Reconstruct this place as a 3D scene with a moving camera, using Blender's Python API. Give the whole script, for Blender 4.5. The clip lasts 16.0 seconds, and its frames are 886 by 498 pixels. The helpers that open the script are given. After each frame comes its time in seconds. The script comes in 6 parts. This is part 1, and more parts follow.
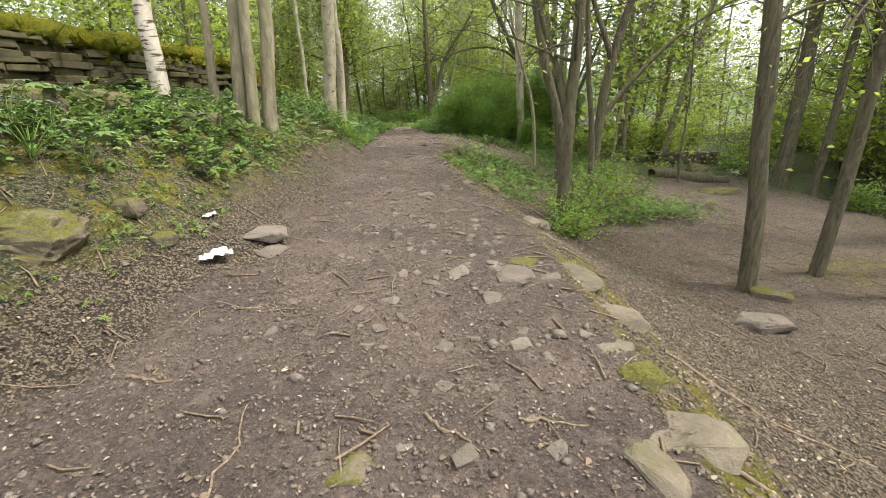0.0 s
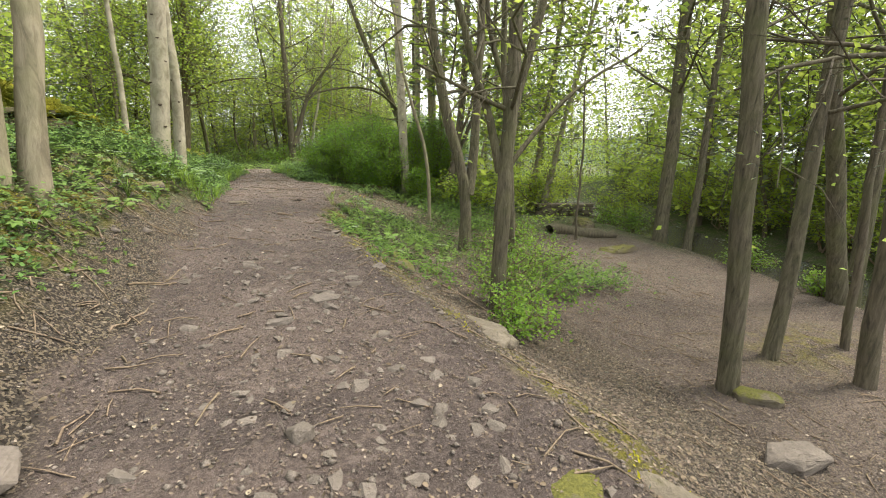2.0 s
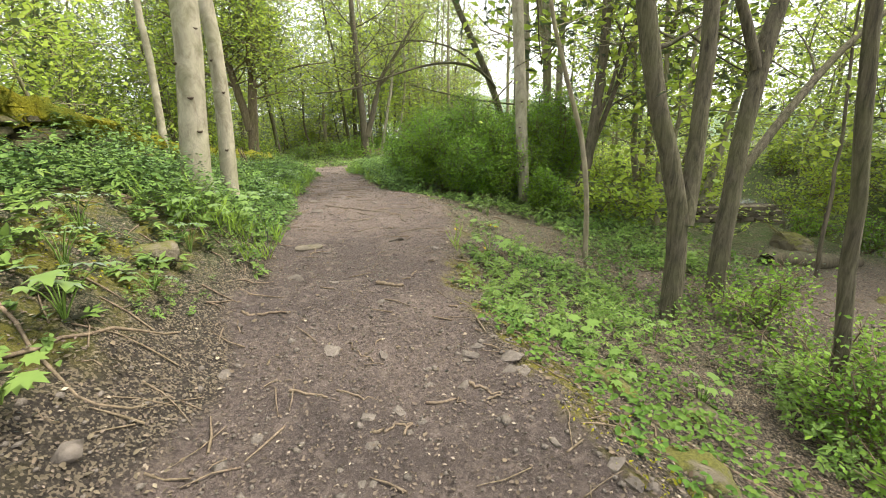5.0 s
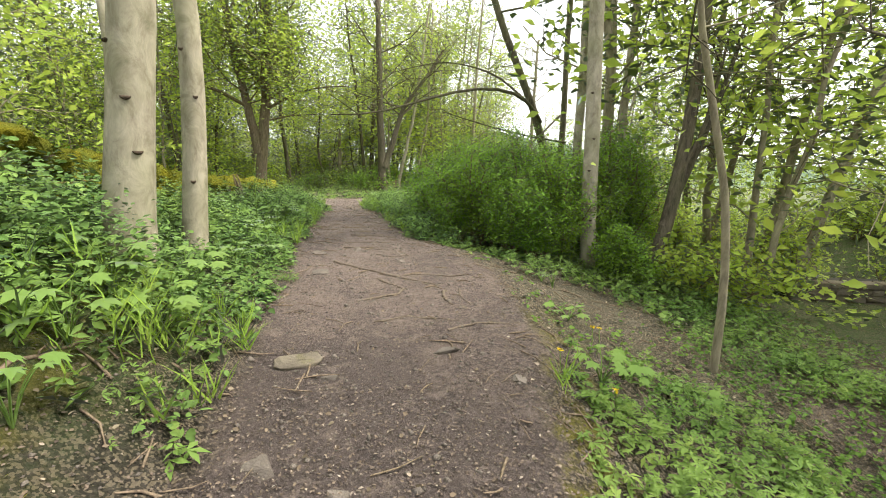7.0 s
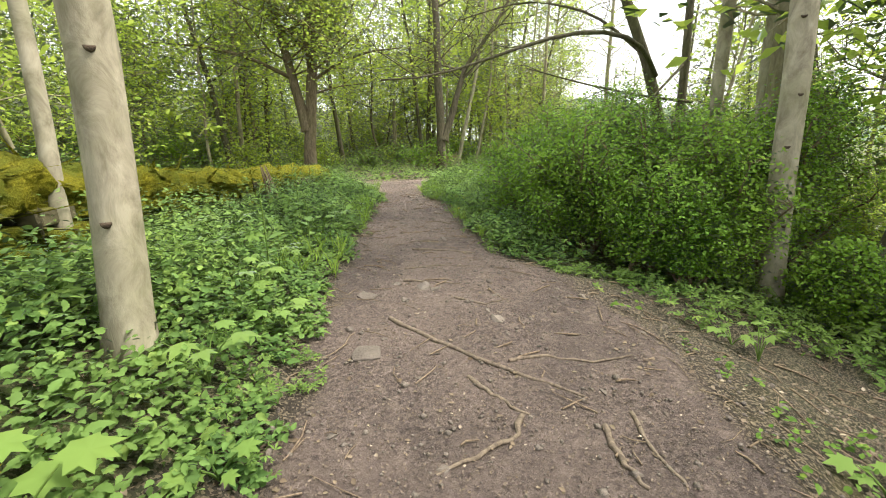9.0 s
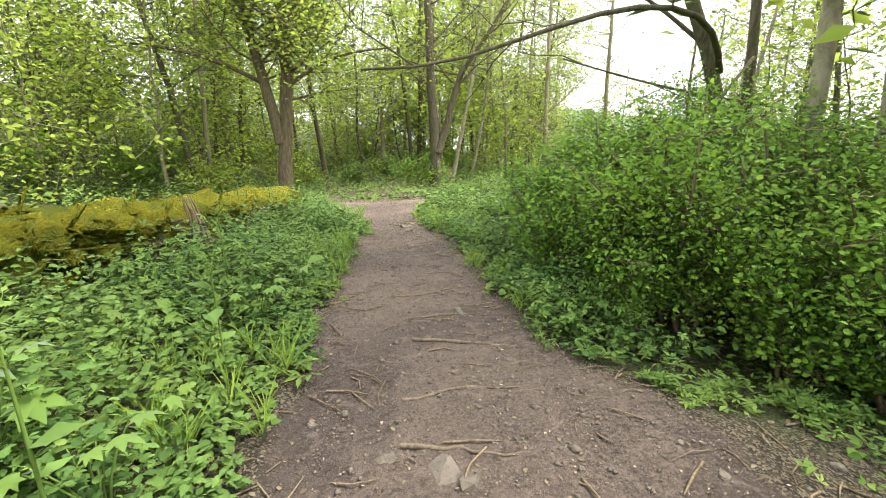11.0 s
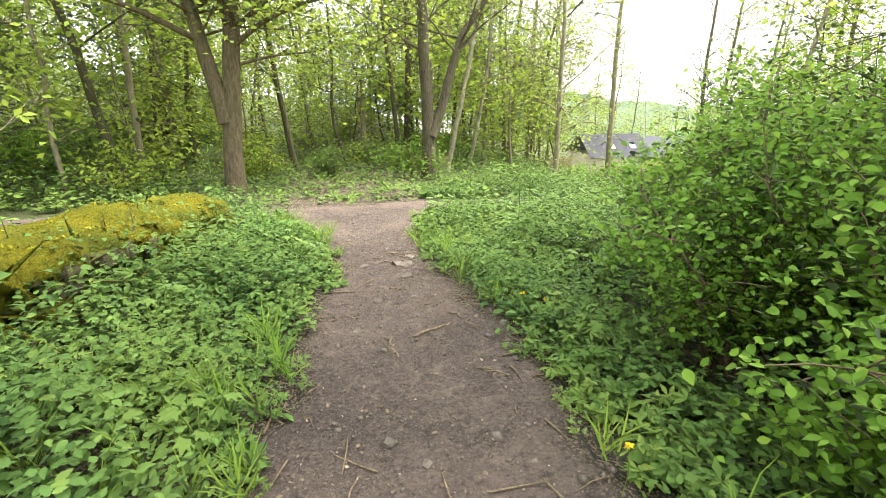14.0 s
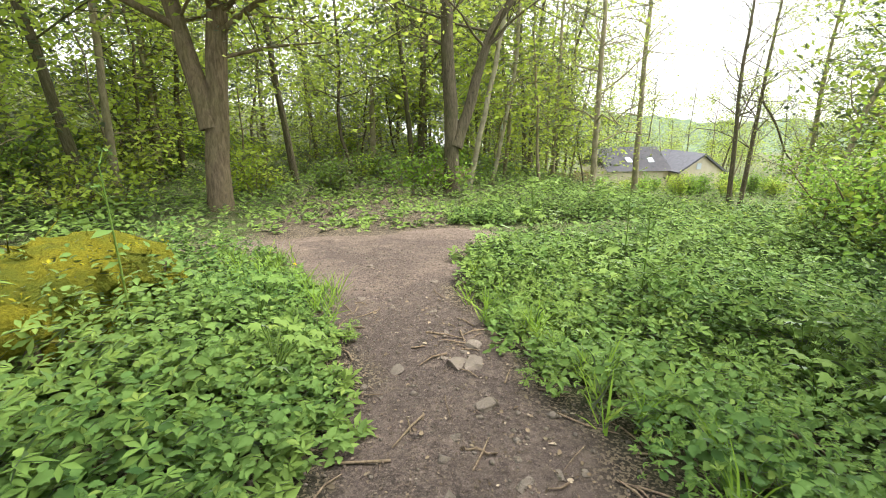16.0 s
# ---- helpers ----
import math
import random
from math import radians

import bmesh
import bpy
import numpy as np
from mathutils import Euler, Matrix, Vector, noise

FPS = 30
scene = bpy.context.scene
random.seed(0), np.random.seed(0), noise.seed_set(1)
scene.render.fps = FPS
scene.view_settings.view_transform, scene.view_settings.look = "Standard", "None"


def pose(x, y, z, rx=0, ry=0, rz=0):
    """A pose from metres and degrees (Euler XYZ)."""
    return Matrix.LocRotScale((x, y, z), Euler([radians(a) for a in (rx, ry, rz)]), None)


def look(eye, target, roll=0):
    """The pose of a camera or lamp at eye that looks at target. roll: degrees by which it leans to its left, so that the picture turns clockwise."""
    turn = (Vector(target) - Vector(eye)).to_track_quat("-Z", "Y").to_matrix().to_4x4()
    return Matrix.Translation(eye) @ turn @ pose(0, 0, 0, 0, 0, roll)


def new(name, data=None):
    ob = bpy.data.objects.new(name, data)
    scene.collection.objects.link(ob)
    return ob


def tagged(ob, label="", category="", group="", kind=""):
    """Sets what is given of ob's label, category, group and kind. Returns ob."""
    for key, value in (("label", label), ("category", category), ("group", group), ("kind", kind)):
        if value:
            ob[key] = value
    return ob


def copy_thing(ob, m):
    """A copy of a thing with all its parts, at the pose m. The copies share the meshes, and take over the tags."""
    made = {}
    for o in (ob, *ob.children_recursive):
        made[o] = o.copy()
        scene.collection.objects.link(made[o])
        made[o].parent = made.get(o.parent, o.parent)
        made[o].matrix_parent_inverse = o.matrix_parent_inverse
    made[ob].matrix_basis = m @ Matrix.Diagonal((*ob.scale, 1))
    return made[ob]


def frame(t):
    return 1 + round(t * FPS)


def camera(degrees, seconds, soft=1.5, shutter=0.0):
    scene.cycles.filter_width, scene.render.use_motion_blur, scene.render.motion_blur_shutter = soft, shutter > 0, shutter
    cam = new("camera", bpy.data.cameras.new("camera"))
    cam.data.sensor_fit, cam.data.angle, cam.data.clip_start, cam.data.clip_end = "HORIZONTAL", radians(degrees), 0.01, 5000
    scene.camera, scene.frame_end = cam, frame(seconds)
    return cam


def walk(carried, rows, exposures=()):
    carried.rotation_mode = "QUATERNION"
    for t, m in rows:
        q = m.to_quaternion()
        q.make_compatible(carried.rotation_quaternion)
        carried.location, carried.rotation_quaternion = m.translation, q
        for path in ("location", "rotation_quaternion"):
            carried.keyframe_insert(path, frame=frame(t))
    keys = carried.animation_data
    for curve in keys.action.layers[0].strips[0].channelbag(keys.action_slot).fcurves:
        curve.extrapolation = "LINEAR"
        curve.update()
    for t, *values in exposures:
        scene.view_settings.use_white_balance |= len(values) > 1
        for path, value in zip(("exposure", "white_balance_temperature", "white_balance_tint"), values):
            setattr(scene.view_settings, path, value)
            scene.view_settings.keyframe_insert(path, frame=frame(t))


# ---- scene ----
cam = camera(90.0, 16.0, soft=1.0)
PATH = [
    (0, (0.174, 0.034, 1.358), (0.34, 1.901, 0.66), -1.2),
    (0.5, (0.045, 0.543, 1.387), (0.196, 2.431, 0.744), -0.9),
    (1, (0.016, 1.05, 1.349), (0.203, 2.959, 0.783), -3.5),
    (1.5, (-0.028, 1.596, 1.344), (0.195, 3.507, 0.798), -2.1),
    (2, (-0.019, 2.157, 1.404), (0.749, 3.927, 0.877), 2.2),
    (2.5, (0.087, 2.746, 1.38), (1.157, 4.384, 0.964), 0.8),
    (3, (-0.06, 3.36, 1.298), (0.73, 5.139, 0.838), 2.9),
    (3.5, (0.0, 3.954, 1.304), (0.773, 5.718, 0.766), 3.2),
    (4, (0.051, 4.572, 1.363), (0.625, 6.399, 0.784), 1.0),
    (4.5, (-0.001, 5.179, 1.413), (0.542, 7.01, 0.816), 1.9),
    (5, (-0.063, 5.82, 1.464), (0.429, 7.666, 0.858), -0.8),
    (5.2, (-0.095, 6.029, 1.483), (0.36, 7.887, 0.887), -0.6),
    (7.3, (-0.032, 8.452, 1.403), (0.448, 10.353, 0.963), 2.6),
    (7.5, (-0.003, 8.699, 1.438), (0.472, 10.605, 1.008), 1.7),
    (8, (0.0, 9.221, 1.402), (0.387, 11.143, 0.948), 2.6),
    (8.5, (0.011, 9.85, 1.401), (0.405, 11.741, 0.815), 3.0),
    (9, (-0.013, 10.469, 1.462), (0.211, 12.381, 0.847), -0.2),
    (9.5, (-0.067, 11.083, 1.425), (0.12, 13.003, 0.812), 2.6),
    (10, (0.074, 11.589, 1.405), (0.321, 13.516, 0.84), -3.1),
    (10.2, (0.073, 11.794, 1.387), (0.328, 13.72, 0.816), -0.9),
    (12.3, (-0.061, 14.2, 1.369), (0.236, 16.127, 0.796), -0.6),
    (12.5, (-0.05, 14.412, 1.327), (0.296, 16.341, 0.802), -2.1),
    (13, (-0.015, 14.993, 1.295), (0.317, 16.906, 0.692), -0.1),
    (13.5, (0.018, 15.545, 1.241), (0.367, 17.436, 0.568), 1.1),
    (14, (0.097, 16.093, 1.181), (0.449, 17.991, 0.534), 0.2),
    (14.5, (0.038, 16.641, 1.092), (0.382, 18.534, 0.426), 2.1),
    (15, (0.012, 17.191, 1.018), (0.349, 19.09, 0.365), -0.8),
    (15.5, (-0.028, 17.768, 0.952), (0.296, 19.676, 0.324), -0.4),
    (16, (-0.068, 18.319, 0.945), (0.27, 20.234, 0.353), 0.4),
]
walk(cam, [(t, look(eye, target, roll)) for t, eye, target, roll in PATH],
     [(0, 0.98), (2.5, 1.12), (5, 1.32), (8, 1.26), (9.5, 1.4), (12.5, 1.76), (15, 1.86), (15.5, 1.76), (16, 1.5)])

# ---- light ----
SUN_EL, SUN_AZ = 60.0, 92.0            # degrees above the ground; from +y towards +x
world = bpy.data.worlds.new("world")
scene.world = world
world.use_nodes = True
wt = world.node_tree
for n in list(wt.nodes):
    wt.nodes.remove(n)
w_sky = wt.nodes.new("ShaderNodeTexSky")
w_sky.sky_type, w_sky.sun_disc = "NISHITA", False
w_sky.sun_elevation, w_sky.sun_rotation = radians(SUN_EL), radians(SUN_AZ)
w_sky.air_density, w_sky.dust_density, w_sky.ozone_density = 1.0, 6.0, 1.0
w_gain = wt.nodes.new("ShaderNodeMix")
w_gain.data_type, w_gain.blend_type = "RGBA", "MIX"
w_gain.inputs[0].default_value = 0.72
w_gain.inputs[7].default_value = (9.6, 9.8, 9.9, 1)   # the white cloud sheet over the sky
w_bg = wt.nodes.new("ShaderNodeBackground")
w_bg.inputs[1].default_value = 0.135
w_out = wt.nodes.new("ShaderNodeOutputWorld")
wt.links.new(w_sky.outputs[0], w_gain.inputs[6])
wt.links.new(w_gain.outputs[2], w_bg.inputs[0])
wt.links.new(w_bg.outputs[0], w_out.inputs[0])
sun = new("sun", bpy.data.lights.new("sun", "SUN"))
sun.data.energy, sun.data.angle, sun.data.color = 3.0, radians(14), (1.0, 0.94, 0.82)
az, el = radians(SUN_AZ), radians(SUN_EL)
sun.matrix_world = look((30 * math.sin(az) * math.cos(el), 30 * math.cos(az) * math.cos(el), 30 * math.sin(el)), (0, 0, 0))

# ---- materials ----
def shader(name):
    m = bpy.data.materials.new(name)
    m.use_nodes = True
    nt = m.node_tree
    for n in list(nt.nodes):
        nt.nodes.remove(n)
    out = nt.nodes.new("ShaderNodeOutputMaterial")
    return m, nt, out


def node(nt, kind, ins=None, **props):
    n = nt.nodes.new(kind)
    for k, v in props.items():
        setattr(n, k, v)
    for k, v in (ins or {}).items():
        if isinstance(v, bpy.types.NodeSocket):
            nt.links.new(v, n.inputs[k])
        else:
            n.inputs[k].default_value = v
    return n


def ramp(nt, fac, stops):
    n = nt.nodes.new("ShaderNodeValToRGB")
    nt.links.new(fac, n.inputs[0])
    el = n.color_ramp.elements
    while len(el) < len(stops):
        el.new(0.5)
    for e, (p, c) in zip(el, stops):
        e.position, e.color = p, (*c, 1)
    return n.outputs[0]


def grey(nt, fac, stops):
    return ramp(nt, fac, [(p, (v, v, v)) for p, v in stops])


def noise_at(nt, scale, detail=4.0, rough=0.6, vec=None, dist=0.0):
    n = node(nt, "ShaderNodeTexNoise", {"Scale": scale, "Detail": detail, "Roughness": rough, "Distortion": dist})
    if vec is not None:
        nt.links.new(vec, n.inputs["Vector"])
    return n.outputs[0]


def mix(nt, fac, a, b, blend="MIX"):
    n = nt.nodes.new("ShaderNodeMix")
    n.data_type, n.blend_type = "RGBA", blend
    for k, v in ((0, fac), (6, a), (7, b)):
        if isinstance(v, bpy.types.NodeSocket):
            nt.links.new(v, n.inputs[k])
        elif k == 0:
            n.inputs[k].default_value = v
        else:
            n.inputs[k].default_value = (*v, 1)
    return n.outputs[2]


def finish(nt, out, colour, rough=0.9, height=None, bump=0.02, spec=0.3):
    p = node(nt, "ShaderNodeBsdfPrincipled", {"Base Color": colour, "Roughness": rough, "Specular IOR Level": spec})
    if height is not None:
        b = node(nt, "ShaderNodeBump", {"Height": height, "Distance": bump, "Strength": 1.0})
        nt.links.new(b.outputs[0], p.inputs["Normal"])
    nt.links.new(p.outputs[0], out.inputs[0])


def world_pos(nt):
    return node(nt, "ShaderNodeNewGeometry").outputs["Position"]


def obj_pos(nt):
    return node(nt, "ShaderNodeTexCoord").outputs["Object"]


def leaf_mat(name, dark, light, yellow, trans=0.45, rough=0.5, wash=0.55):
    """Thin leaf: matt and slightly glossy upper side, light through it; every leaf has its own tone."""
    m, nt, out = shader(name)
    rnd = node(nt, "ShaderNodeNewGeometry").outputs["Random Per Island"]
    big = noise_at(nt, 0.9, 3, 0.6, world_pos(nt))
    c = ramp(nt, rnd, [(0.0, dark), (0.55, light), (0.9, light), (1.0, yellow)])
    c = mix(nt, grey(nt, big, [(0.35, 0.0), (0.7, wash)]), c, yellow)
    d = node(nt, "ShaderNodeBsdfDiffuse", {"Color": c})
    t = node(nt, "ShaderNodeBsdfTranslucent", {"Color": mix(nt, 0.5, c, yellow)})
    g = node(nt, "ShaderNodeBsdfGlossy", {"Color": (0.30, 0.34, 0.30, 1), "Roughness": rough})
    a = node(nt, "ShaderNodeMixShader", {0: trans})
    nt.links.new(d.outputs[0], a.inputs[1]), nt.links.new(t.outputs[0], a.inputs[2])
    f = node(nt, "ShaderNodeFresnel", {"IOR": 1.22})
    b = node(nt, "ShaderNodeMixShader", {0: f.outputs[0]})
    nt.links.new(a.outputs[0], b.inputs[1]), nt.links.new(g.outputs[0], b.inputs[2])
    nt.links.new(b.outputs[0], out.inputs[0])
    return m


def bark_mat(name, dark, light, green, stretch=0.18, scale=14.0, bump=0.02, moss=0.35, bands=None):
    m, nt, out = shader(name)
    pos = obj_pos(nt)
    mp = node(nt, "ShaderNodeMapping", {"Vector": pos, "Scale": (1, 1, stretch)}).outputs[0]
    fine = noise_at(nt, scale, 6, 0.7, mp, 0.6)
    big = noise_at(nt, 1.6, 4, 0.6, pos)
    c = ramp(nt, fine, [(0.32, dark), (0.62, light)])
    c = mix(nt, grey(nt, big, [(0.42, 0.0), (0.68, moss)]), c, green)
    if bands:
        mb = node(nt, "ShaderNodeMapping", {"Vector": pos, "Scale": (1.6, 1.6, 9.0)}).outputs[0]
        c = mix(nt, grey(nt, noise_at(nt, 2.2, 3, 0.6, mb, 0.4), [(0.53, 0.0), (0.6, 0.92)]), c, bands)
    finish(nt, out, c, 0.9, fine, bump, 0.2)
    return m


GREEN_A = leaf_mat("leaf_fresh", (0.085, 0.16, 0.040), (0.165, 0.275, 0.066), (0.27, 0.36, 0.085), 0.42)
GREEN_B = leaf_mat("leaf_nettle", (0.036, 0.085, 0.027), (0.125, 0.228, 0.062), (0.23, 0.33, 0.082), 0.38)
GREEN_C = leaf_mat("leaf_canopy", (0.19, 0.31, 0.04), (0.34, 0.48, 0.07), (0.52, 0.58, 0.12), 0.6)
GREEN_D = leaf_mat("leaf_shrub", (0.075, 0.175, 0.03), (0.195, 0.36, 0.054), (0.33, 0.48, 0.074), 0.55)
GREEN_E = leaf_mat("leaf_ivy", (0.05, 0.11, 0.022), (0.10, 0.19, 0.035), (0.19, 0.27, 0.05), 0.3, 0.4)
GRASS = leaf_mat("grass", (0.12, 0.23, 0.03), (0.2, 0.34, 0.045), (0.33, 0.42, 0.08), 0.4)
DRY = leaf_mat("dead_leaf", (0.075, 0.053, 0.036), (0.19, 0.145, 0.10), (0.42, 0.35, 0.26), 0.08, 0.7, 0.1)
LITTER = leaf_mat("leaf_litter", (0.05, 0.038, 0.026), (0.15, 0.12, 0.08), (0.38, 0.32, 0.23), 0.08, 0.7, 0.1)
CHIP = leaf_mat("wood_chip", (0.045, 0.034, 0.027), (0.15, 0.115, 0.088), (0.33, 0.275, 0.215), 0.03, 0.8, 0.05)
MOSS_TUFT = leaf_mat("moss_tuft", (0.14, 0.15, 0.014), (0.30, 0.29, 0.024), (0.46, 0.42, 0.035), 0.3, 0.8)
PETAL = leaf_mat("petal", (0.7, 0.5, 0.02), (0.8, 0.6, 0.02), (0.85, 0.68, 0.05), 0.3)
BARK_BEECH = bark_mat("bark_smooth", (0.16, 0.138, 0.098), (0.39, 0.35, 0.265), (0.19, 0.195, 0.10), 0.6, 6.0, 0.008, 0.55)
BARK_ASH = bark_mat("bark_rough", (0.040, 0.034, 0.024), (0.15, 0.13, 0.088), (0.105, 0.115, 0.042), 0.14, 26.0, 0.03, 0.5)
BARK_DARK = bark_mat("bark_dark", (0.045, 0.037, 0.028), (0.15, 0.125, 0.088), (0.07, 0.08, 0.03), 0.16, 22.0, 0.02, 0.4)
BARK_PALE = bark_mat("bark_pale", (0.13, 0.11, 0.075), (0.30, 0.26, 0.18), (0.2, 0.21, 0.09), 0.3, 12.0, 0.01, 0.4)
BARK_BROWN = bark_mat("bark_brown", (0.07, 0.052, 0.036), (0.20, 0.155, 0.105), (0.12, 0.12, 0.05), 0.22, 18.0, 0.018, 0.4)
BARK_BIRCH = bark_mat("bark_birch", (0.32, 0.27, 0.22), (0.62, 0.56, 0.48), (0.3, 0.27, 0.18), 0.6, 6.0, 0.008, 0.3, (0.06, 0.045, 0.035))
TWIG = bark_mat("twig", (0.07, 0.05, 0.035), (0.24, 0.18, 0.125), (0.14, 0.12, 0.06), 0.3, 40.0, 0.004, 0.3)
ROOT = bark_mat("root_bark", (0.06, 0.045, 0.034), (0.19, 0.15, 0.11), (0.14, 0.115, 0.08), 0.3, 30.0, 0.006, 0.3)
SCAR = bark_mat("branch_scar", (0.03, 0.022, 0.015), (0.09, 0.065, 0.045), (0.05, 0.04, 0.02), 1.0, 30.0, 0.01, 0.2)


def stone_mat(name, dark, light, moss=0.5):
    """Sandstone, with moss where its faces look up."""
    m, nt, out = shader(name)
    pos = world_pos(nt)
    rnd = node(nt, "ShaderNodeObjectInfo").outputs["Random"]
    fine = noise_at(nt, 45, 6, 0.7, pos)
    big = noise_at(nt, 5, 4, 0.6, pos)
    c = ramp(nt, big, [(0.3, dark), (0.7, light)])
    c = mix(nt, 0.35, c, ramp(nt, fine, [(0.3, dark), (0.7, light)]))
    c = mix(nt, grey(nt, rnd, [(0, 0.0), (1, 0.35)]), c, (dark[0] * 0.7, dark[1] * 0.68, dark[2] * 0.62))
    up = node(nt, "ShaderNodeSeparateXYZ", {0: node(nt, "ShaderNodeNewGeometry").outputs["Normal"]}).outputs[2]
    mask = node(nt, "ShaderNodeMath", {0: grey(nt, up, [(0.2, 0.0), (0.8, 1.0)]), 1: grey(nt, noise_at(nt, 3.2, 5, 0.7, pos), [(0.62 - 0.3 * moss, 0.0), (0.72 - 0.3 * moss, 1.0)])}, operation="MULTIPLY").outputs[0]
    mask = node(nt, "ShaderNodeMath", {0: mask, 1: min(1.0, moss * 1.3)}, operation="MULTIPLY").outputs[0]
    mo = ramp(nt, noise_at(nt, 70, 4, 0.7, pos), [(0.3, (0.05, 0.055, 0.014)), (0.7, (0.15, 0.14, 0.032))])
    finish(nt, out, mix(nt, mask, c, mo), 0.92, fine, 0.012, 0.2)
    return m


STONE = stone_mat("path_stone", (0.09, 0.077, 0.065), (0.235, 0.198, 0.165), 0.0)
STONE_M = stone_mat("kerb_stone", (0.085, 0.072, 0.052), (0.225, 0.19, 0.135), 0.75)
STONE_E = stone_mat("edge_stone", (0.10, 0.085, 0.064), (0.26, 0.22, 0.165), 0.3)
STONE_W = stone_mat("wall_stone", (0.05, 0.044, 0.026), (0.165, 0.145, 0.085), 0.95)


def moss_mat():
    m, nt, out = shader("moss")
    pos = world_pos(nt)
    f = noise_at(nt, 60, 6, 0.75, pos)
    d = noise_at(nt, 13, 5, 0.7, pos)
    b = noise_at(nt, 2.4, 4, 0.65, pos)
    c = ramp(nt, f, [(0.25, (0.10, 0.105, 0.014)), (0.5, (0.27, 0.25, 0.024)), (0.75, (0.46, 0.42, 0.045))])
    c = mix(nt, grey(nt, b, [(0.4, 0.0), (0.62, 0.8)]), c, (0.13, 0.17, 0.03))
    c = mix(nt, grey(nt, d, [(0.32, 0.6), (0.44, 0.0)]), c, (0.07, 0.06, 0.02))
    h = node(nt, "ShaderNodeMath", {0: f, 1: d}, operation="ADD").outputs[0]
    finish(nt, out, c, 1.0, h, 0.07, 0.05)
    return m


MOSS = moss_mat()


def ground_mat():
    """Trodden earth on the path, leaf mould beside it, with moss and stony patches."""
    m, nt, out = shader("woodland_ground")
    pos = world_pos(nt)
    path = node(nt, "ShaderNodeAttribute", attribute_name="trodden").outputs["Fac"]
    veg = node(nt, "ShaderNodeAttribute", attribute_name="green").outputs["Fac"]
    mossy = node(nt, "ShaderNodeAttribute", attribute_name="mossy").outputs["Fac"]
    fine = noise_at(nt, 110, 6, 0.75, pos)
    mid = noise_at(nt, 16, 6, 0.7, pos)
    big = noise_at(nt, 1.3, 5, 0.6, pos)
    grit = node(nt, "ShaderNodeTexVoronoi", {"Vector": pos, "Scale": 55.0}).outputs["Distance"]
    chips = node(nt, "ShaderNodeTexVoronoi", {"Vector": pos, "Scale": 95.0, "Randomness": 1.0}, feature="F1")
    broad = noise_at(nt, 0.55, 4, 0.55, pos, 0.4)
    crumb = noise_at(nt, 42, 6, 0.8, pos, 0.3)
    earth = ramp(nt, crumb, [(0.30, (0.040, 0.032, 0.029)), (0.47, (0.128, 0.099, 0.085)), (0.60, (0.230, 0.177, 0.152)), (0.72, (0.336, 0.280, 0.246))])
    earth = mix(nt, grey(nt, big, [(0.42, 0.0), (0.62, 0.5)]), earth, (0.241, 0.185, 0.157))
    earth = mix(nt, grey(nt, broad, [(0.42, 0.5), (0.55, 0.0)]), earth, (0.062, 0.050, 0.047))
    earth = mix(nt, grey(nt, mid, [(0.36, 0.6), (0.46, 0.0)]), earth, (0.047, 0.038, 0.035))
    earth = mix(nt, grey(nt, noise_at(nt, 7, 5, 0.7, pos, 0.5), [(0.54, 0.0), (0.64, 0.45)]), earth, (0.302, 0.235, 0.199))
    earth = mix(nt, grey(nt, fine, [(0.56, 0.0), (0.68, 0.65)]), earth, (0.403, 0.336, 0.291))
    earth = mix(nt, grey(nt, grit, [(0.0, 0.6), (0.14, 0.0)]), earth, (0.403, 0.347, 0.302))
    pick = node(nt, "ShaderNodeSeparateColor", {0: chips.outputs["Color"]}).outputs[0]
    mould = ramp(nt, crumb, [(0.30, (0.019, 0.015, 0.013)), (0.5, (0.064, 0.052, 0.042)), (0.72, (0.172, 0.143, 0.112))])
    mould = mix(nt, grey(nt, pick, [(0.66, 0.0), (0.74, 0.65)]), mould, (0.36, 0.29, 0.2))
    c = mix(nt, grey(nt, path, [(0.2, 0.0), (0.8, 1.0)]), mould, earth)
    gr = ramp(nt, noise_at(nt, 24, 5, 0.7, pos), [(0.3, (0.03, 0.05, 0.012)), (0.7, (0.09, 0.15, 0.03))])
    c = mix(nt, node(nt, "ShaderNodeMath", {0: veg, 1: grey(nt, noise_at(nt, 5, 4, 0.7, pos), [(0.36, 0.2), (0.6, 0.9)])}, operation="MULTIPLY").outputs[0], c, gr)
    mo = ramp(nt, fine, [(0.3, (0.10, 0.10, 0.015)), (0.7, (0.30, 0.26, 0.035))])
    c = mix(nt, node(nt, "ShaderNodeMath", {0: mossy, 1: grey(nt, noise_at(nt, 3.5, 5, 0.7, pos), [(0.46, 0.0), (0.58, 0.85)])}, operation="MULTIPLY").outputs[0], c, mo)
    h = node(nt, "ShaderNodeMath", {0: fine, 1: crumb}, operation="ADD").outputs[0]
    finish(nt, out, c, 0.92, h, 0.03, 0.2)
    return m


GROUND = ground_mat()


def plain_mat(name, dark, light, scale=20.0, rough=0.8, bump=0.003):
    m, nt, out = shader(name)
    f = noise_at(nt, scale, 5, 0.65, world_pos(nt))
    finish(nt, out, ramp(nt, f, [(0.3, dark), (0.7, light)]), rough, f, bump)
    return m


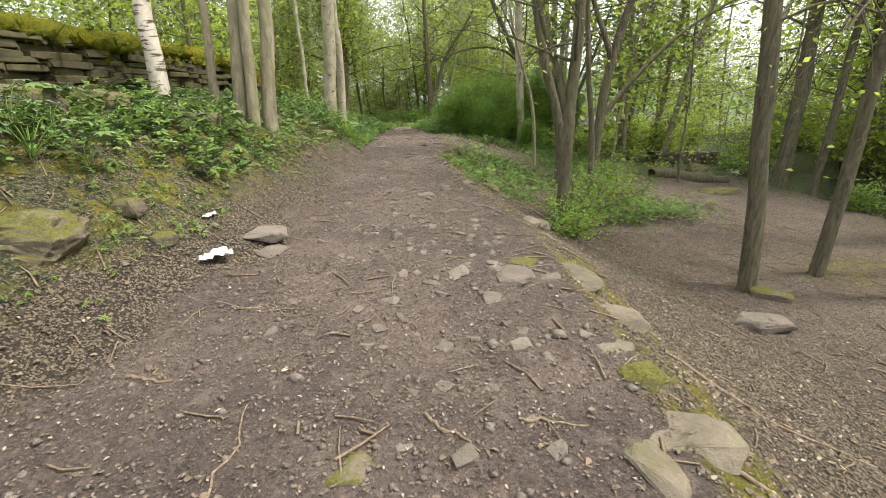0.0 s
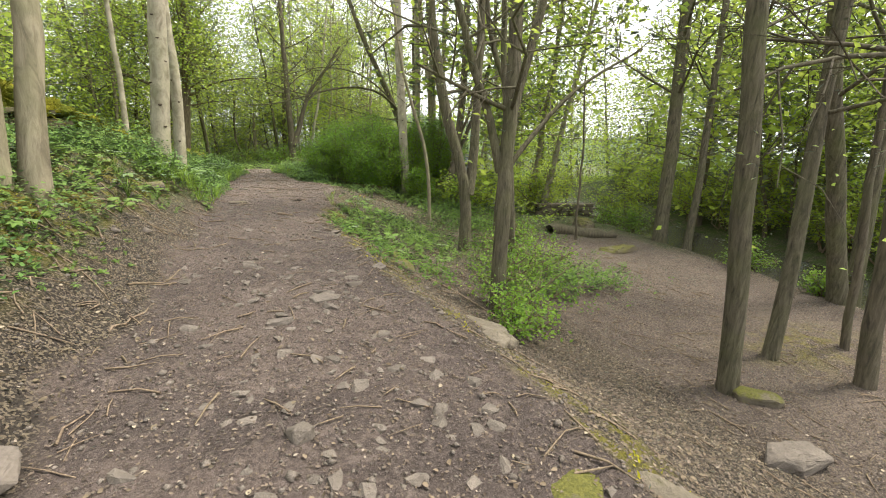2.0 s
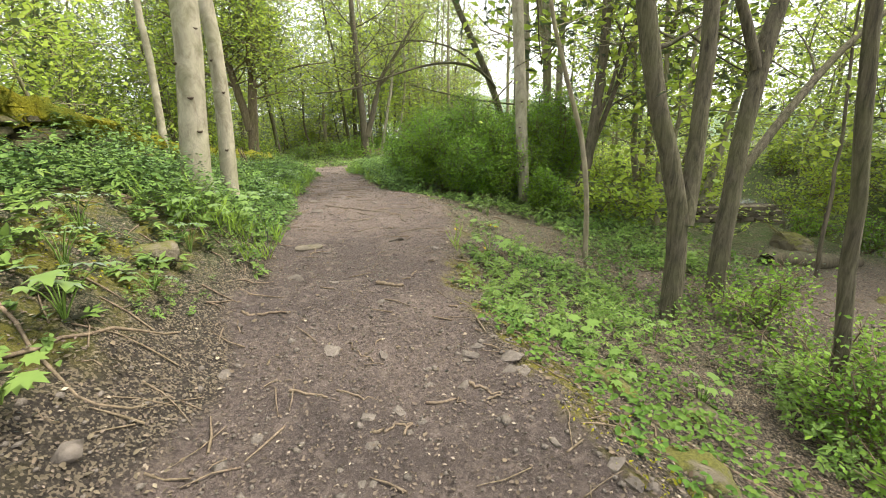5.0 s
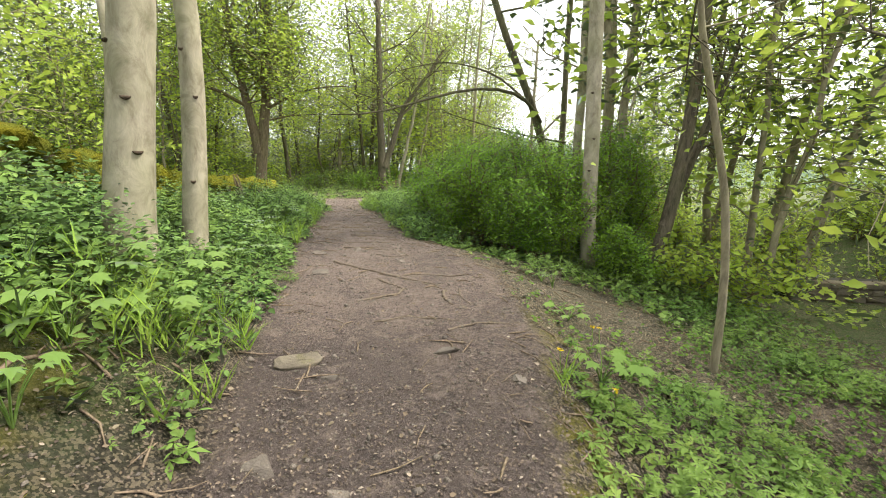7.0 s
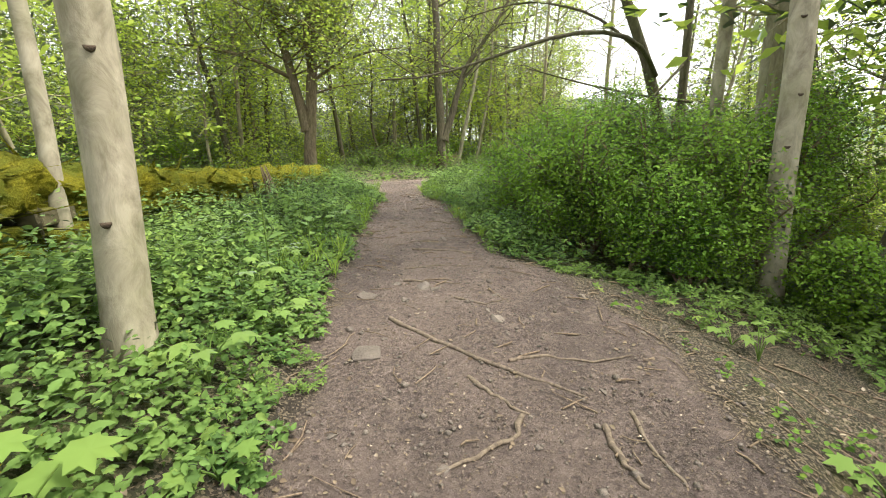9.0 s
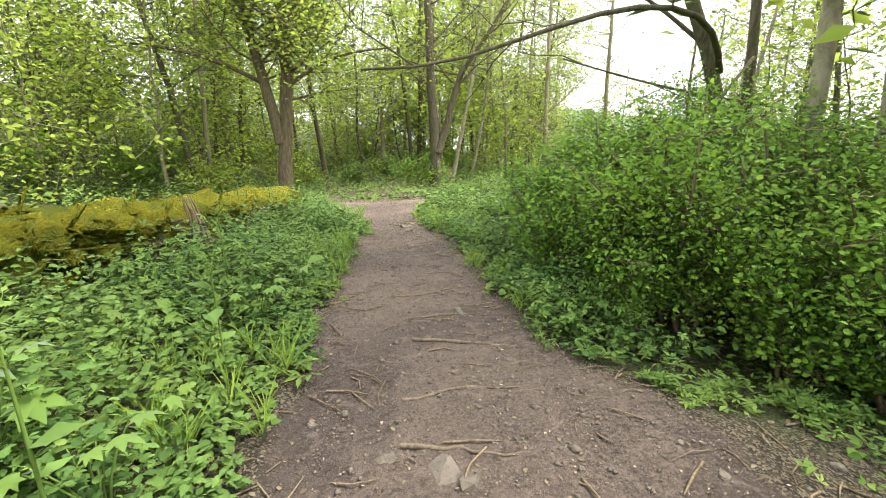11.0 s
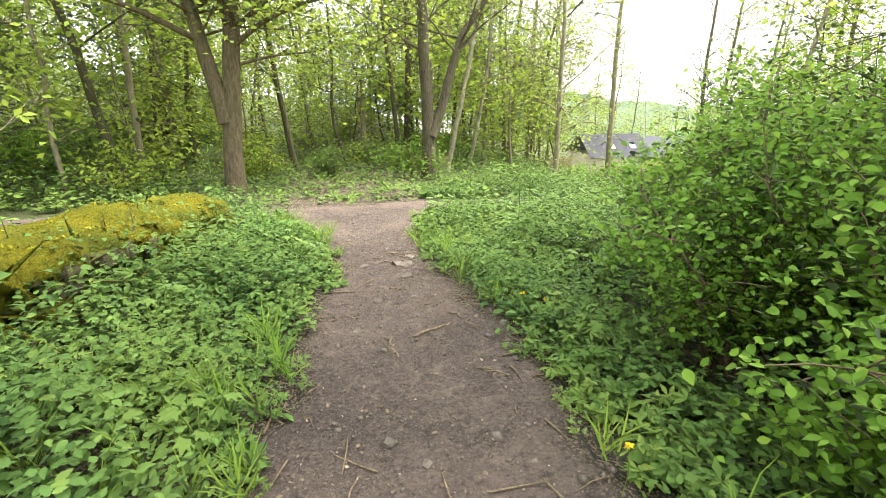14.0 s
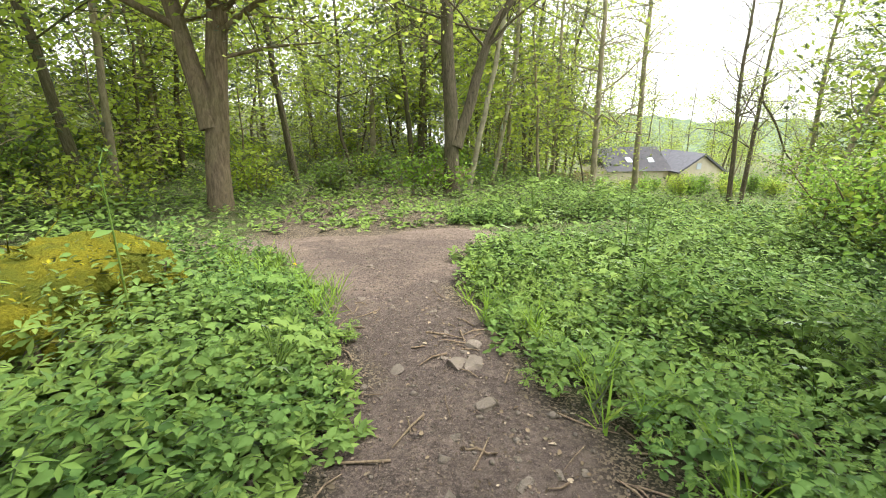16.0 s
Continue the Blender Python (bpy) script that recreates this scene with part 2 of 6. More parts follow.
PAPER = plain_mat("paper", (0.42, 0.39, 0.38), (0.60, 0.57, 0.55), 22, 0.8, 0.01)
SLATE = plain_mat("roof_slate", (0.075, 0.075, 0.09), (0.12, 0.12, 0.14), 3, 0.7)
RENDERED = plain_mat("house_wall", (0.46, 0.40, 0.30), (0.58, 0.52, 0.40), 2, 0.9)
FENCE_WOOD = plain_mat("fence_wood", (0.24, 0.18, 0.11), (0.42, 0.33, 0.21), 9, 0.85)
PANE = plain_mat("window_pane", (0.45, 0.5, 0.56), (0.55, 0.6, 0.66), 1, 0.15)
# near-black for the wall cores: shade between the stones, put into the colour
GAP_SHADE = plain_mat("gap_shade", (0.02, 0.018, 0.014), (0.04, 0.035, 0.026), 15, 1.0)
BLUE = plain_mat("blue_plastic", (0.03, 0.07, 0.18), (0.07, 0.13, 0.28), 14, 0.5)
HILL = plain_mat("far_hill", (0.06, 0.095, 0.06), (0.125, 0.165, 0.095), 0.11, 1.0, 0.0)


def water_mat():
    m, nt, out = shader("stream_water")
    pos = world_pos(nt)
    mp = node(nt, "ShaderNodeMapping", {"Vector": pos, "Scale": (1, 0.35, 1)}).outputs[0]
    h = noise_at(nt, 7, 4, 0.6, mp)
    finish(nt, out, ramp(nt, noise_at(nt, 1.5, 3, 0.5, pos), [(0.3, (0.03, 0.03, 0.02)), (0.7, (0.09, 0.085, 0.06))]), 0.08, h, 0.03, 0.6)
    return m


WATER = water_mat()


# ---- geometry tools ----
class Geo:
    """Collects vertices and faces and links them as one mesh object."""

    def __init__(self):
        self.v, self.f, self.n = [], [], 0

    def add(self, verts, faces):
        verts = np.asarray(verts, float).reshape(-1, 3)
        self.f.append(np.asarray(faces, int) + self.n)
        self.v.append(verts)
        self.n += len(verts)

    def mesh(self, name, material, smooth=True):
        me = bpy.data.meshes.new(name)
        v = np.concatenate(self.v)
        me.vertices.add(len(v))
        me.vertices.foreach_set("co", v.ravel())
        flat = np.concatenate([f.ravel() for f in self.f])
        sizes = np.concatenate([np.full(len(f), f.shape[1]) for f in self.f])
        me.loops.add(len(flat))
        me.loops.foreach_set("vertex_index", flat)
        me.polygons.add(len(sizes))
        me.polygons.foreach_set("loop_start", np.r_[0, np.cumsum(sizes)[:-1]])
        me.materials.append(material)
        me.update(calc_edges=True)
        if smooth:
            me.shade_smooth()
        return me

    def link(self, name, material, parent=None, smooth=True, label=""):
        ob = new(name, self.mesh(name, material, smooth))
        ob.parent = parent
        return tagged(ob, label)


def part(name, bm, material, parent, label=""):
    me = bpy.data.meshes.new(name)
    bm.to_mesh(me)
    bm.free()
    me.materials.append(material)
    ob = new(name, me)
    ob.parent = parent
    return tagged(ob, label)


def smooth01(a, b, v):
    t = np.clip((v - a) / (b - a), 0, 1)
    return t * t * (3 - 2 * t)


def tube(geo, pts, rad, sides=8, wob=0.0, rng=None):
    """A round, tapered limb along pts."""
    p = np.asarray(pts, float)
    d = np.gradient(p, axis=0)
    d /= np.linalg.norm(d, axis=1)[:, None] + 1e-9
    ref = np.array([1.0, 0.0, 0.0]) if abs(d[0, 0]) < 0.8 else np.array([0.0, 1.0, 0.0])
    u = np.cross(d, ref)
    u /= np.linalg.norm(u, axis=1)[:, None] + 1e-9
    w = np.cross(d, u)
    a = np.linspace(0, 2 * np.pi, sides, endpoint=False)
    r = np.asarray(rad, float)[:, None] * np.ones(sides)
    if wob and rng is not None:
        r = r * (1 + wob * rng.standard_normal(r.shape))
    ring = p[:, None] + r[..., None] * (np.cos(a)[None, :, None] * u[:, None] + np.sin(a)[None, :, None] * w[:, None])
    n = len(p)
    i, j = np.meshgrid(np.arange(n - 1), np.arange(sides), indexing="ij")
    k = (j + 1) % sides
    geo.add(ring.reshape(-1, 3), np.stack([i * sides + j, i * sides + k, (i + 1) * sides + k, (i + 1) * sides + j], -1).reshape(-1, 4))
    if sides > 4:
        geo.add(np.r_[ring[-1], [p[-1]]], [[q, (q + 1) % sides, sides] for q in range(sides)])


def curve(pts, n):
    """A smooth line through a few points, as n points."""
    p = np.asarray(pts, float)
    s = np.r_[0, np.cumsum(np.linalg.norm(np.diff(p, axis=0), axis=1))]
    t = np.linspace(0, s[-1], n)
    q = np.stack([np.interp(t, s, c) for c in p.T], 1)
    for _ in range(2):
        q[1:-1] = 0.25 * q[:-2] + 0.5 * q[1:-1] + 0.25 * q[2:]
    return q


LEAF_SHAPES = {
    "simple": ([(0, 0, 0), (0.27, 0.45, 0.07), (0, 1, -0.06), (-0.27, 0.45, 0.07)], [(0, 1, 2), (0, 2, 3)]),
    "ovate": ([(0, 0, 0), (0.25, 0.22, 0.05), (0.31, 0.5, 0.06), (0, 1, -0.12), (-0.31, 0.5, 0.06), (-0.25, 0.22, 0.05)],
              [(0, 1, 2, 3), (0, 3, 4, 5)]),
    "lobed": ([(0, 0.05, 0), (0.28, -0.05, -0.03), (0.30, 0.18, 0.03), (0.55, 0.30, -0.06), (0.33, 0.42, 0.04), (0.45, 0.72, -0.06), (0.18, 0.66, 0.04), (0, 1.0, -0.1),
               (-0.18, 0.66, 0.04), (-0.45, 0.72, -0.06), (-0.33, 0.42, 0.04), (-0.55, 0.30, -0.06), (-0.30, 0.18, 0.03), (-0.28, -0.05, -0.03), (0, 0.4, 0.02)],
              [(i, (i + 1) % 14, 14) for i in range(14)]),
    "three": ([(0, 0, 0), (0.16, 0.5, 0.05), (0, 1, -0.08), (-0.16, 0.5, 0.05), (0.42, 0.12, 0.04), (0.72, 0.5, -0.08), (0.3, 0.42, 0.05), (-0.42, 0.12, 0.04), (-0.72, 0.5, -0.08), (-0.3, 0.42, 0.05)],
              [(0, 1, 2), (0, 2, 3), (0, 4, 5), (0, 5, 6), (0, 8, 7), (0, 9, 8)]),
    "toothed": ([(0, 0, 0), (0.20, 0.10, 0.03), (0.19, 0.20, 0.045), (0.33, 0.28, 0.03), (0.25, 0.42, 0.05), (0.31, 0.52, 0.02), (0.17, 0.68, 0.03), (0.17, 0.78, -0.02), (0, 1, -0.13),
                 (-0.17, 0.78, -0.02), (-0.17, 0.68, 0.03), (-0.31, 0.52, 0.02), (-0.25, 0.42, 0.05), (-0.33, 0.28, 0.03), (-0.19, 0.20, 0.045), (-0.20, 0.10, 0.03), (0, 0.45, -0.02)],
                [(i, (i + 1) % 16, 16) for i in range(16)]),
    "blade": ([(-0.022, 0, 0), (0.022, 0, 0), (0.015, 0.6, 0.02), (0, 1, -0.12), (-0.015, 0.6, 0.02)], [(0, 1, 2), (0, 2, 4), (4, 2, 3)]),
}


def leaves(geo, at, size, shape, rng, tilt=0.5, ahead=None, rise=0.0):
    """Leaves at the places at; each points its own way, its face mostly up. rise: how far the tips lift (1: upright)."""
    at = np.asarray(at, float).reshape(-1, 3)
    n = len(at)
    if n == 0:
        return
    tv, tf = LEAF_SHAPES[shape]
    tv, tf = np.array(tv), np.array(tf)
    a = rng.uniform(0, 2 * np.pi, n)
    y = np.stack([np.cos(a), np.sin(a), rng.normal(rise, tilt * 0.7, n)], 1)
    if ahead is not None:
        y = y * 0.6 + ahead
    y /= np.linalg.norm(y, axis=1)[:, None]
    up = np.stack([rng.normal(0, tilt, n), rng.normal(0, tilt, n), np.ones(n)], 1)
    x = np.cross(y, up)
    x /= np.linalg.norm(x, axis=1)[:, None] + 1e-9
    z = np.cross(x, y)
    s = np.broadcast_to(np.asarray(size, float), n) * rng.uniform(0.65, 1.25, n)
    v = at[:, None] + s[:, None, None] * (tv[None, :, :1] * x[:, None] + tv[None, :, 1:2] * y[:, None] + tv[None, :, 2:] * z[:, None])
    f = tf[None] + (np.arange(n) * len(tv))[:, None, None]
    geo.add(v.reshape(-1, 3), f.reshape(-1, tf.shape[1]))


# ---- the lie of the land ----
ROW_Y = [-8, 0, 2, 4, 6, 8, 9.5, 11, 12.5, 14.3, 15.6, 17, 19, 20.5, 22, 23.2, 24]
EDGE_L = [-1.7, -1.6, -1.5, -1.02, -0.85, -0.75, -0.68, -0.53, -0.5, -0.52, -0.42, -0.38, -0.22, -0.1, -0.32, -0.85, -1.5]
EDGE_R = [1.1, 1.1, 1.32, 1.4, 1.15, 0.95, 0.85, 1.45, 1.75, 1.7, 1.05, 0.98, 1.0, 0.7, 0.68, 0.85, 1.3]


def left_of(y):
    return np.interp(y, ROW_Y, EDGE_L)


def right_of(y):
    return np.interp(y, ROW_Y, EDGE_R)


def wob(x, y, s, seed=0.0):
    """Cheap smooth noise, about -1 to 1."""
    return (np.sin(x * s + 1.3 * np.sin(y * s * 0.7 + seed)) + np.sin(y * s * 1.13 + 2.1 + seed + 1.1 * np.sin(x * s * 0.8)) + np.sin((x + y) * s * 0.71 + seed * 2)) / 3


def cross_way(x, y):
    """How far a place lies from the middle of the crossing track, in metres."""
    return np.abs(y - (24.3 + 0.12 * x + 0.01 * x * x))


def stream_off(x, y):
    return np.abs(x - (10.9 + 0.28 * (y - 7) + 0.5 * np.sin(y * 0.35)))


def dip(y):
    """How far the path has sunk below its first stretch: level, then bending down to a steady gentle fall."""
    y = np.asarray(y, float)
    return 0.065 * np.where(y < 17, np.clip(y - 8, 0, 9) ** 2 / 18, y - 12.5)


def ground_z(x, y):
    x, y = np.asarray(x, float), np.asarray(y, float)
    dl, dr = left_of(y) - x, x - right_of(y)
    bank = np.interp(y, [-8, 0, 4, 8, 11, 13, 16, 20, 24, 30], [1.1, 1.2, 1.25, 1.3, 0.95, 0.5, 0.22, 0.12, 0.05, 0.0])
    z = bank * np.interp(dl, [0, 0.3, 1.2, 2.2, 5], [0, 0.17, 0.75, 0.97, 1.05]) * (dl > 0)
    fall = np.interp(y, [-8, 6, 9, 11.5, 14, 17, 25], [1.2, 1.2, 0.95, 0.75, 0.5, 0.25, 0.1])
    z = z - fall * np.interp(dr, [0, 0.25, 1.0, 2.3, 3.2], [0, 0.1, 0.5, 0.92, 1.0]) * (dr > 0)
    valley = smooth01(4.5, 9, x) * (1 - smooth01(24, 40, y))
    z = z * (1 - valley) - 1.22 * valley
    z = z - 0.45 * np.exp(-((stream_off(x, y) / 1.5) ** 4)) * (1 - smooth01(20, 30, y))
    z = z + 1.6 * smooth01(13.5, 22, x) * (1 - smooth01(15, 30, y))
    z = z - 3.2 * smooth01(5, 20, x) * smooth01(26, 42, y)
    z = z + 0.16 * np.clip(-x - 5, 0, 60) * smooth01(-4.5, -14, x)
    z = z + 0.10 * np.clip(y - 36, 0, 60) * (1 - smooth01(0, 14, x))
    far = smooth01(60, 140, np.hypot(x, y - 15))
    z = z * (1 - 0.3 * far)
    on = np.maximum(dl, dr)
    rough = 0.3 + 0.7 * smooth01(-0.1, 0.5, on)
    z = z + rough * (0.035 * wob(x, y, 3.1) + 0.018 * wob(x, y, 8.7, 1.0)) + 0.008 * wob(x, y, 19.0, 2.0)
    z = z + 0.35 * wob(x, y, 0.35, 3.0) * smooth01(6, 20, np.abs(x)) * (1 - valley)
    return z - dip(y)


def gz(x, y):
    return float(ground_z(x, y))


def build_ground():
    gx = np.unique(np.round(np.concatenate([np.arange(-3.2, 5.0, 0.075), np.arange(-9, 14, 0.3), -9 - np.geomspace(0.5, 900, 30), 14 + np.geomspace(0.5, 900, 30)]), 3))
    gy = np.unique(np.round(np.concatenate([np.arange(-0.5, 25.5, 0.09), np.arange(-6, 45, 0.4), -6 - np.geomspace(0.5, 900, 24), 45 + np.geomspace(0.5, 900, 30)]), 3))
    xx, yy = np.meshgrid(gx, gy, indexing="ij")
    zz = ground_z(xx, yy)
    rng = np.random.default_rng(3)
    zz = zz + rng.normal(0, 0.004, zz.shape)
    nx, ny = xx.shape
    i, j = np.meshgrid(np.arange(nx - 1), np.arange(ny - 1), indexing="ij")
    g = Geo()
    g.add(np.stack([xx, yy, zz], -1).reshape(-1, 3), np.stack([i * ny + j, (i + 1) * ny + j, (i + 1) * ny + j + 1, i * ny + j + 1], -1).reshape(-1, 4))
    ob = g.link("ground", GROUND)
    dl, dr = left_of(yy) - xx, xx - right_of(yy)
    edge = 0.14 * wob(xx, yy, 4.0) + 0.06 * wob(xx, yy, 11.0)
    trod = (1 - smooth01(-0.12, 0.2, np.maximum(dl, dr) + edge)) * (1 - smooth01(23.6, 24.4, yy))
    trod = np.maximum(trod, (1 - smooth01(0.5, 0.75, cross_way(xx, yy) + edge)) * smooth01(-14, -10, xx) * (1 - smooth01(1.6, 2.6, xx)))
    lower = smooth01(3.2, 4.2, xx) * (1 - smooth01(8.8, 9.6, xx)) * (1 - smooth01(10, 13, yy))
    trod = np.maximum(trod, 0.55 * lower)
    veg = (1 - trod) * np.maximum(smooth01(8, 11, yy) * smooth01(0.0, 0.6, np.maximum(dl, dr)), smooth01(9, 12, np.abs(xx - 1))) * (1 - lower)
    veg = veg * (1 - 0.8 * smooth01(0.0, 0.2, dr) * (1 - smooth01(1.8, 2.6, dr)) * smooth01(8.5, 9.5, yy) * (1 - smooth01(14, 15, yy)))
    veg = np.maximum(veg, 0.45 * (dl > 0.5) * (1 - smooth01(9, 11, yy)))
    mossy = np.maximum(smooth01(0.25, 0.8, dl) * (1 - smooth01(3.4, 4.2, dl)), smooth01(-0.05, 0.1, dr) * (1 - smooth01(0.35, 0.7, dr))) * (1 - smooth01(9, 13, yy))
    mossy = np.maximum(mossy, 0.8 * np.exp(-(((xx - 6.6) / 0.9) ** 2 + ((yy - 5.2) / 0.5) ** 2)))
    for name, val in (("trodden", trod), ("green", veg), ("mossy", mossy)):
        a = ob.data.attributes.new(name, "FLOAT", "POINT")
        a.data.foreach_set("value", val.ravel().astype(np.float32))
    tagged(ob, "bare earth footpath and woodland floor of leaf mould", "ground", "", "structure")


build_ground()


def build_stream():
    ys = np.linspace(-30, 30, 80)
    mid = 10.9 + 0.28 * (ys - 7) + 0.5 * np.sin(ys * 0.35)
    g = Geo()
    v = [(m + o, y, -1.5 - float(dip(y))) for m, y in zip(mid, ys) for o in (-1.7, 1.7)]
    g.add(v, [[2 * i, 2 * i + 1, 2 * i + 3, 2 * i + 2] for i in range(79)])
    tagged(g.link("water", WATER), "shallow rippling woodland stream between low banks", "stream", "", "structure")


build_stream()


def build_hill():
    g = Geo()
    xs, ys = np.linspace(60, 420, 60), np.linspace(170, 480, 40)
    xx, yy = np.meshgrid(xs, ys, indexing="ij")
    zz = -4 + 44 * smooth01(170, 420, yy) * (0.75 + 0.25 * np.sin(xx * 0.011 + 1.0)) + 3.5 * wob(xx, yy, 0.11) + 3.0 * wob(xx, yy, 0.31, 2.0) - dip(yy)
    i, j = np.meshgrid(np.arange(59), np.arange(39), indexing="ij")
    g.add(np.stack([xx, yy, zz], -1).reshape(-1, 3), np.stack([i * 40 + j, (i + 1) * 40 + j, (i + 1) * 40 + j + 1, i * 40 + j + 1], -1).reshape(-1, 4))
    tagged(g.link("backdrop", HILL), "hazy green wooded hill across the valley", "hill", "", "structure")


build_hill()


# ---- trees ----
def grow(wood, tips, start, way, length, r, depth, rng, sides=6, droop=0.0):
    """A limb that forks into thinner ones; the places where leaves sit are gathered in tips."""
    n = 4 if depth else 3
    p = [np.asarray(start, float)]
    d = np.asarray(way, float) / np.linalg.norm(way)
    for _ in range(n - 1):
        d = d + rng.normal(0, 0.19, 3) + np.array([0, 0, 0.05 - droop])
        d /= np.linalg.norm(d)
        p.append(p[-1] + d * length / (n - 1))
    p = np.array(p)
    tube(wood, p, np.linspace(r, r * 0.45, n), max(3, sides))
    if depth == 0:
        for f in np.linspace(0.15, 1.0, 5):
            k = min(int(f * (n - 1)), n - 2)
            tips.append(p[k] + (p[k + 1] - p[k]) * (f * (n - 1) - k))
        return
    for f in rng.uniform(0.3, 1.0, 3 if depth > 1 else 4):
        k = min(int(f * (n - 1)), n - 2)
        q = p[k] + (p[k + 1] - p[k]) * (f * (n - 1) - k)
        side = rng.normal(0, 1, 3)
        side -= d * (side @ d)
        side /= np.linalg.norm(side)
        grow(wood, tips, q, d * 0.55 + side * 0.8, length * rng.uniform(0.45, 0.7), r * 0.5, depth - 1, rng, sides - 2, droop)


THIN = 0.76            # trunks' girth
TILT = 0.09            # the wood stands on ground that climbs along the path: trunks lean forward a little from it


def tree(name, label, at, stems, bark, seed, branches=8, first=2.2, reach=1.6, leaf=0.07, per_tip=3, leaf_mat_=None, spread=0.22, sides=12, depth=2, group="", flare=1.5, extra=(), scars=()):
    """One tree: its stems follow the given lines (offsets from the foot, with a radius each), with limbs from the height first upwards and a crown of leaves.
    extra: further limbs as (points, r0, r1)."""
    rng = np.random.default_rng(seed)
    base = np.array([at[0], at[1], gz(at[0], at[1]) - 0.06])
    root = new(name)
    root.location = base
    tips = []

    def leaned(pts):
        return [(x, y + TILT * z, z if z else -0.35) for x, y, z in pts]   # feet reach into sloping ground

    for n, (pts, r0, r1) in enumerate(stems):
        wood = Geo()
        r0, r1 = r0 * THIN, r1 * THIN
        line = curve(leaned(pts), 16)
        line[2:-1, :2] += rng.normal(0, 0.012, (13, 2))
        rad = np.linspace(r0, r1, 16)
        hgt = line[:, 2] - line[0, 2]
        rad = rad * (1 + (flare - 1) * np.exp(-hgt / (2.2 * r0 + 0.05)))
        tube(wood, line, rad, sides, 0.03, rng)
        wood.link("trunk" if n == 0 else "stem", bark, root)
        zs = line[:, 2]
        for _ in range(branches):
            h = rng.uniform(first, zs[-1])
            k = int(np.clip(np.searchsorted(zs, h), 1, 15))
            a = rng.uniform(0, 2 * np.pi)
            limb = Geo()
            grow(limb, tips, line[k], (np.cos(a), np.sin(a), rng.uniform(0.15, 0.9)), reach * rng.uniform(0.6, 1.25), min(rad[k] * 0.36, 0.036), depth, rng, 6, 0.02)
            limb.link("branch", bark, root)
    for pts, r0, r1 in extra:
        limb = Geo()
        line = curve(leaned(pts), 12)
        tube(limb, line, np.linspace(r0, r1, 12), 7)
        for k in range(4, 12, 2):
            a = rng.normal(0, 1, 3)
            grow(limb, tips, line[k], a + (line[k] - line[k - 1]) * 3, reach * 0.5, r1 * 0.9, 1, rng, 4, 0.02)
        limb.link("branch", bark, root)
    if tips:
        t = np.repeat(np.array(tips), per_tip, 0)
        t = t[rng.uniform(0, 1, len(t)) < 0.6]
        crown = Geo()
        leaves(crown, t + rng.normal(0, spread, t.shape), leaf, "simple", rng, 0.6)
        crown.link("crown", leaf_mat_ or GREEN_C, root, False)
    for h, a in scars:
        line = curve(leaned(stems[0][0]), 16)
        c = np.array([np.interp(h, line[:, 2], line[:, i]) for i in range(3)])
        r = float(np.interp(h, line[:, 2], np.linspace(stems[0][1], stems[0][2], 16))) * THIN
        bm = bmesh.new()
        bmesh.ops.create_icosphere(bm, subdivisions=2, radius=1.0)
        for v in bm.verts:
            v.co = Vector((v.co.x * 0.018, v.co.y * r * 0.24, v.co.z * 0.015 + 0.012 * (v.co.y ** 2)))
        ob = part("branch_scar", bm, SCAR, root)
        ob.matrix_basis = pose(c[0] + math.cos(a) * r * 0.98, c[1] + math.sin(a) * r * 0.98, c[2], 0, 0, math.degrees(a))
    return tagged(root, label, "tree", group)


WOOD = "trees of the wood"
tree("tree", "pale beech with smooth grey-brown trunk on the path bank", (-1.58, 11.72), [([(0, 0, 0), (0.15, 0, 1.7), (0.3, 0.0, 4), (0.4, 0.0, 10)], 0.21, 0.12)], BARK_BEECH, 11, 5, 6.0, 2.2, 0.08, 2, GREEN_C, 0.3, 18, group=WOOD, flare=1.45, scars=[(0.45, -2.07), (0.82, -0.87), (1.19, -1.37), (1.56, -2.47), (1.93, -0.57), (2.3, -1.47), (2.67, -1.97), (3.04, -0.77), (3.41, -1.77), (3.78, -1.07)])
tree("tree", "slender pale beech with an old branch scar", (-1.41, 12.62), [([(0, 0, 0), (0.1, 0, 0.6), (0.12, 0, 1.4), (0.02, 0, 4), (-0.05, 0, 9)], 0.145, 0.085)], BARK_BEECH, 12, 4, 5.6, 1.8, 0.08, 2, GREEN_C, 0.3, 16, group=WOOD, scars=[(0.75, -1.4), (1.5, -1.0), (1.9, -1.9), (2.4, -1.3)])
tree("tree", "thin leaning beech beside the mossy wall", (-2.5, 14.0), [([(0, 0, 0), (0.0, 0, 0.8), (-0.02, 0, 2.4), (-0.2, 0, 7)], 0.085, 0.04)], BARK_BEECH, 13, 6, 3.4, 1.5, 0.08, 2, GREEN_C, 0.3, 12, group=WOOD)
tree("tree", "white-barked birch with peeling dark patches", (-3.02, 6.7), [([(0, 0, 0), (0.0, 0, 0.8), (0.0, 0, 2.0), (-0.1, 0, 7)], 0.15, 0.08)], BARK_BIRCH, 14, 6, 3.2, 1.6, 0.06, 2, GREEN_C, 0.25, 14, group=WOOD)
tree("tree", "young bent tree in front of the mossy wall", (-2.5, 7.15), [([(0, 0, 0), (0.04, 0, 0.8), (0.02, 0, 1.7), (-0.1, 0, 6)], 0.085, 0.045)], BARK_PALE, 15, 6, 2.2, 1.4, 0.06, 2, GREEN_C, 0.25, 12, group=WOOD)
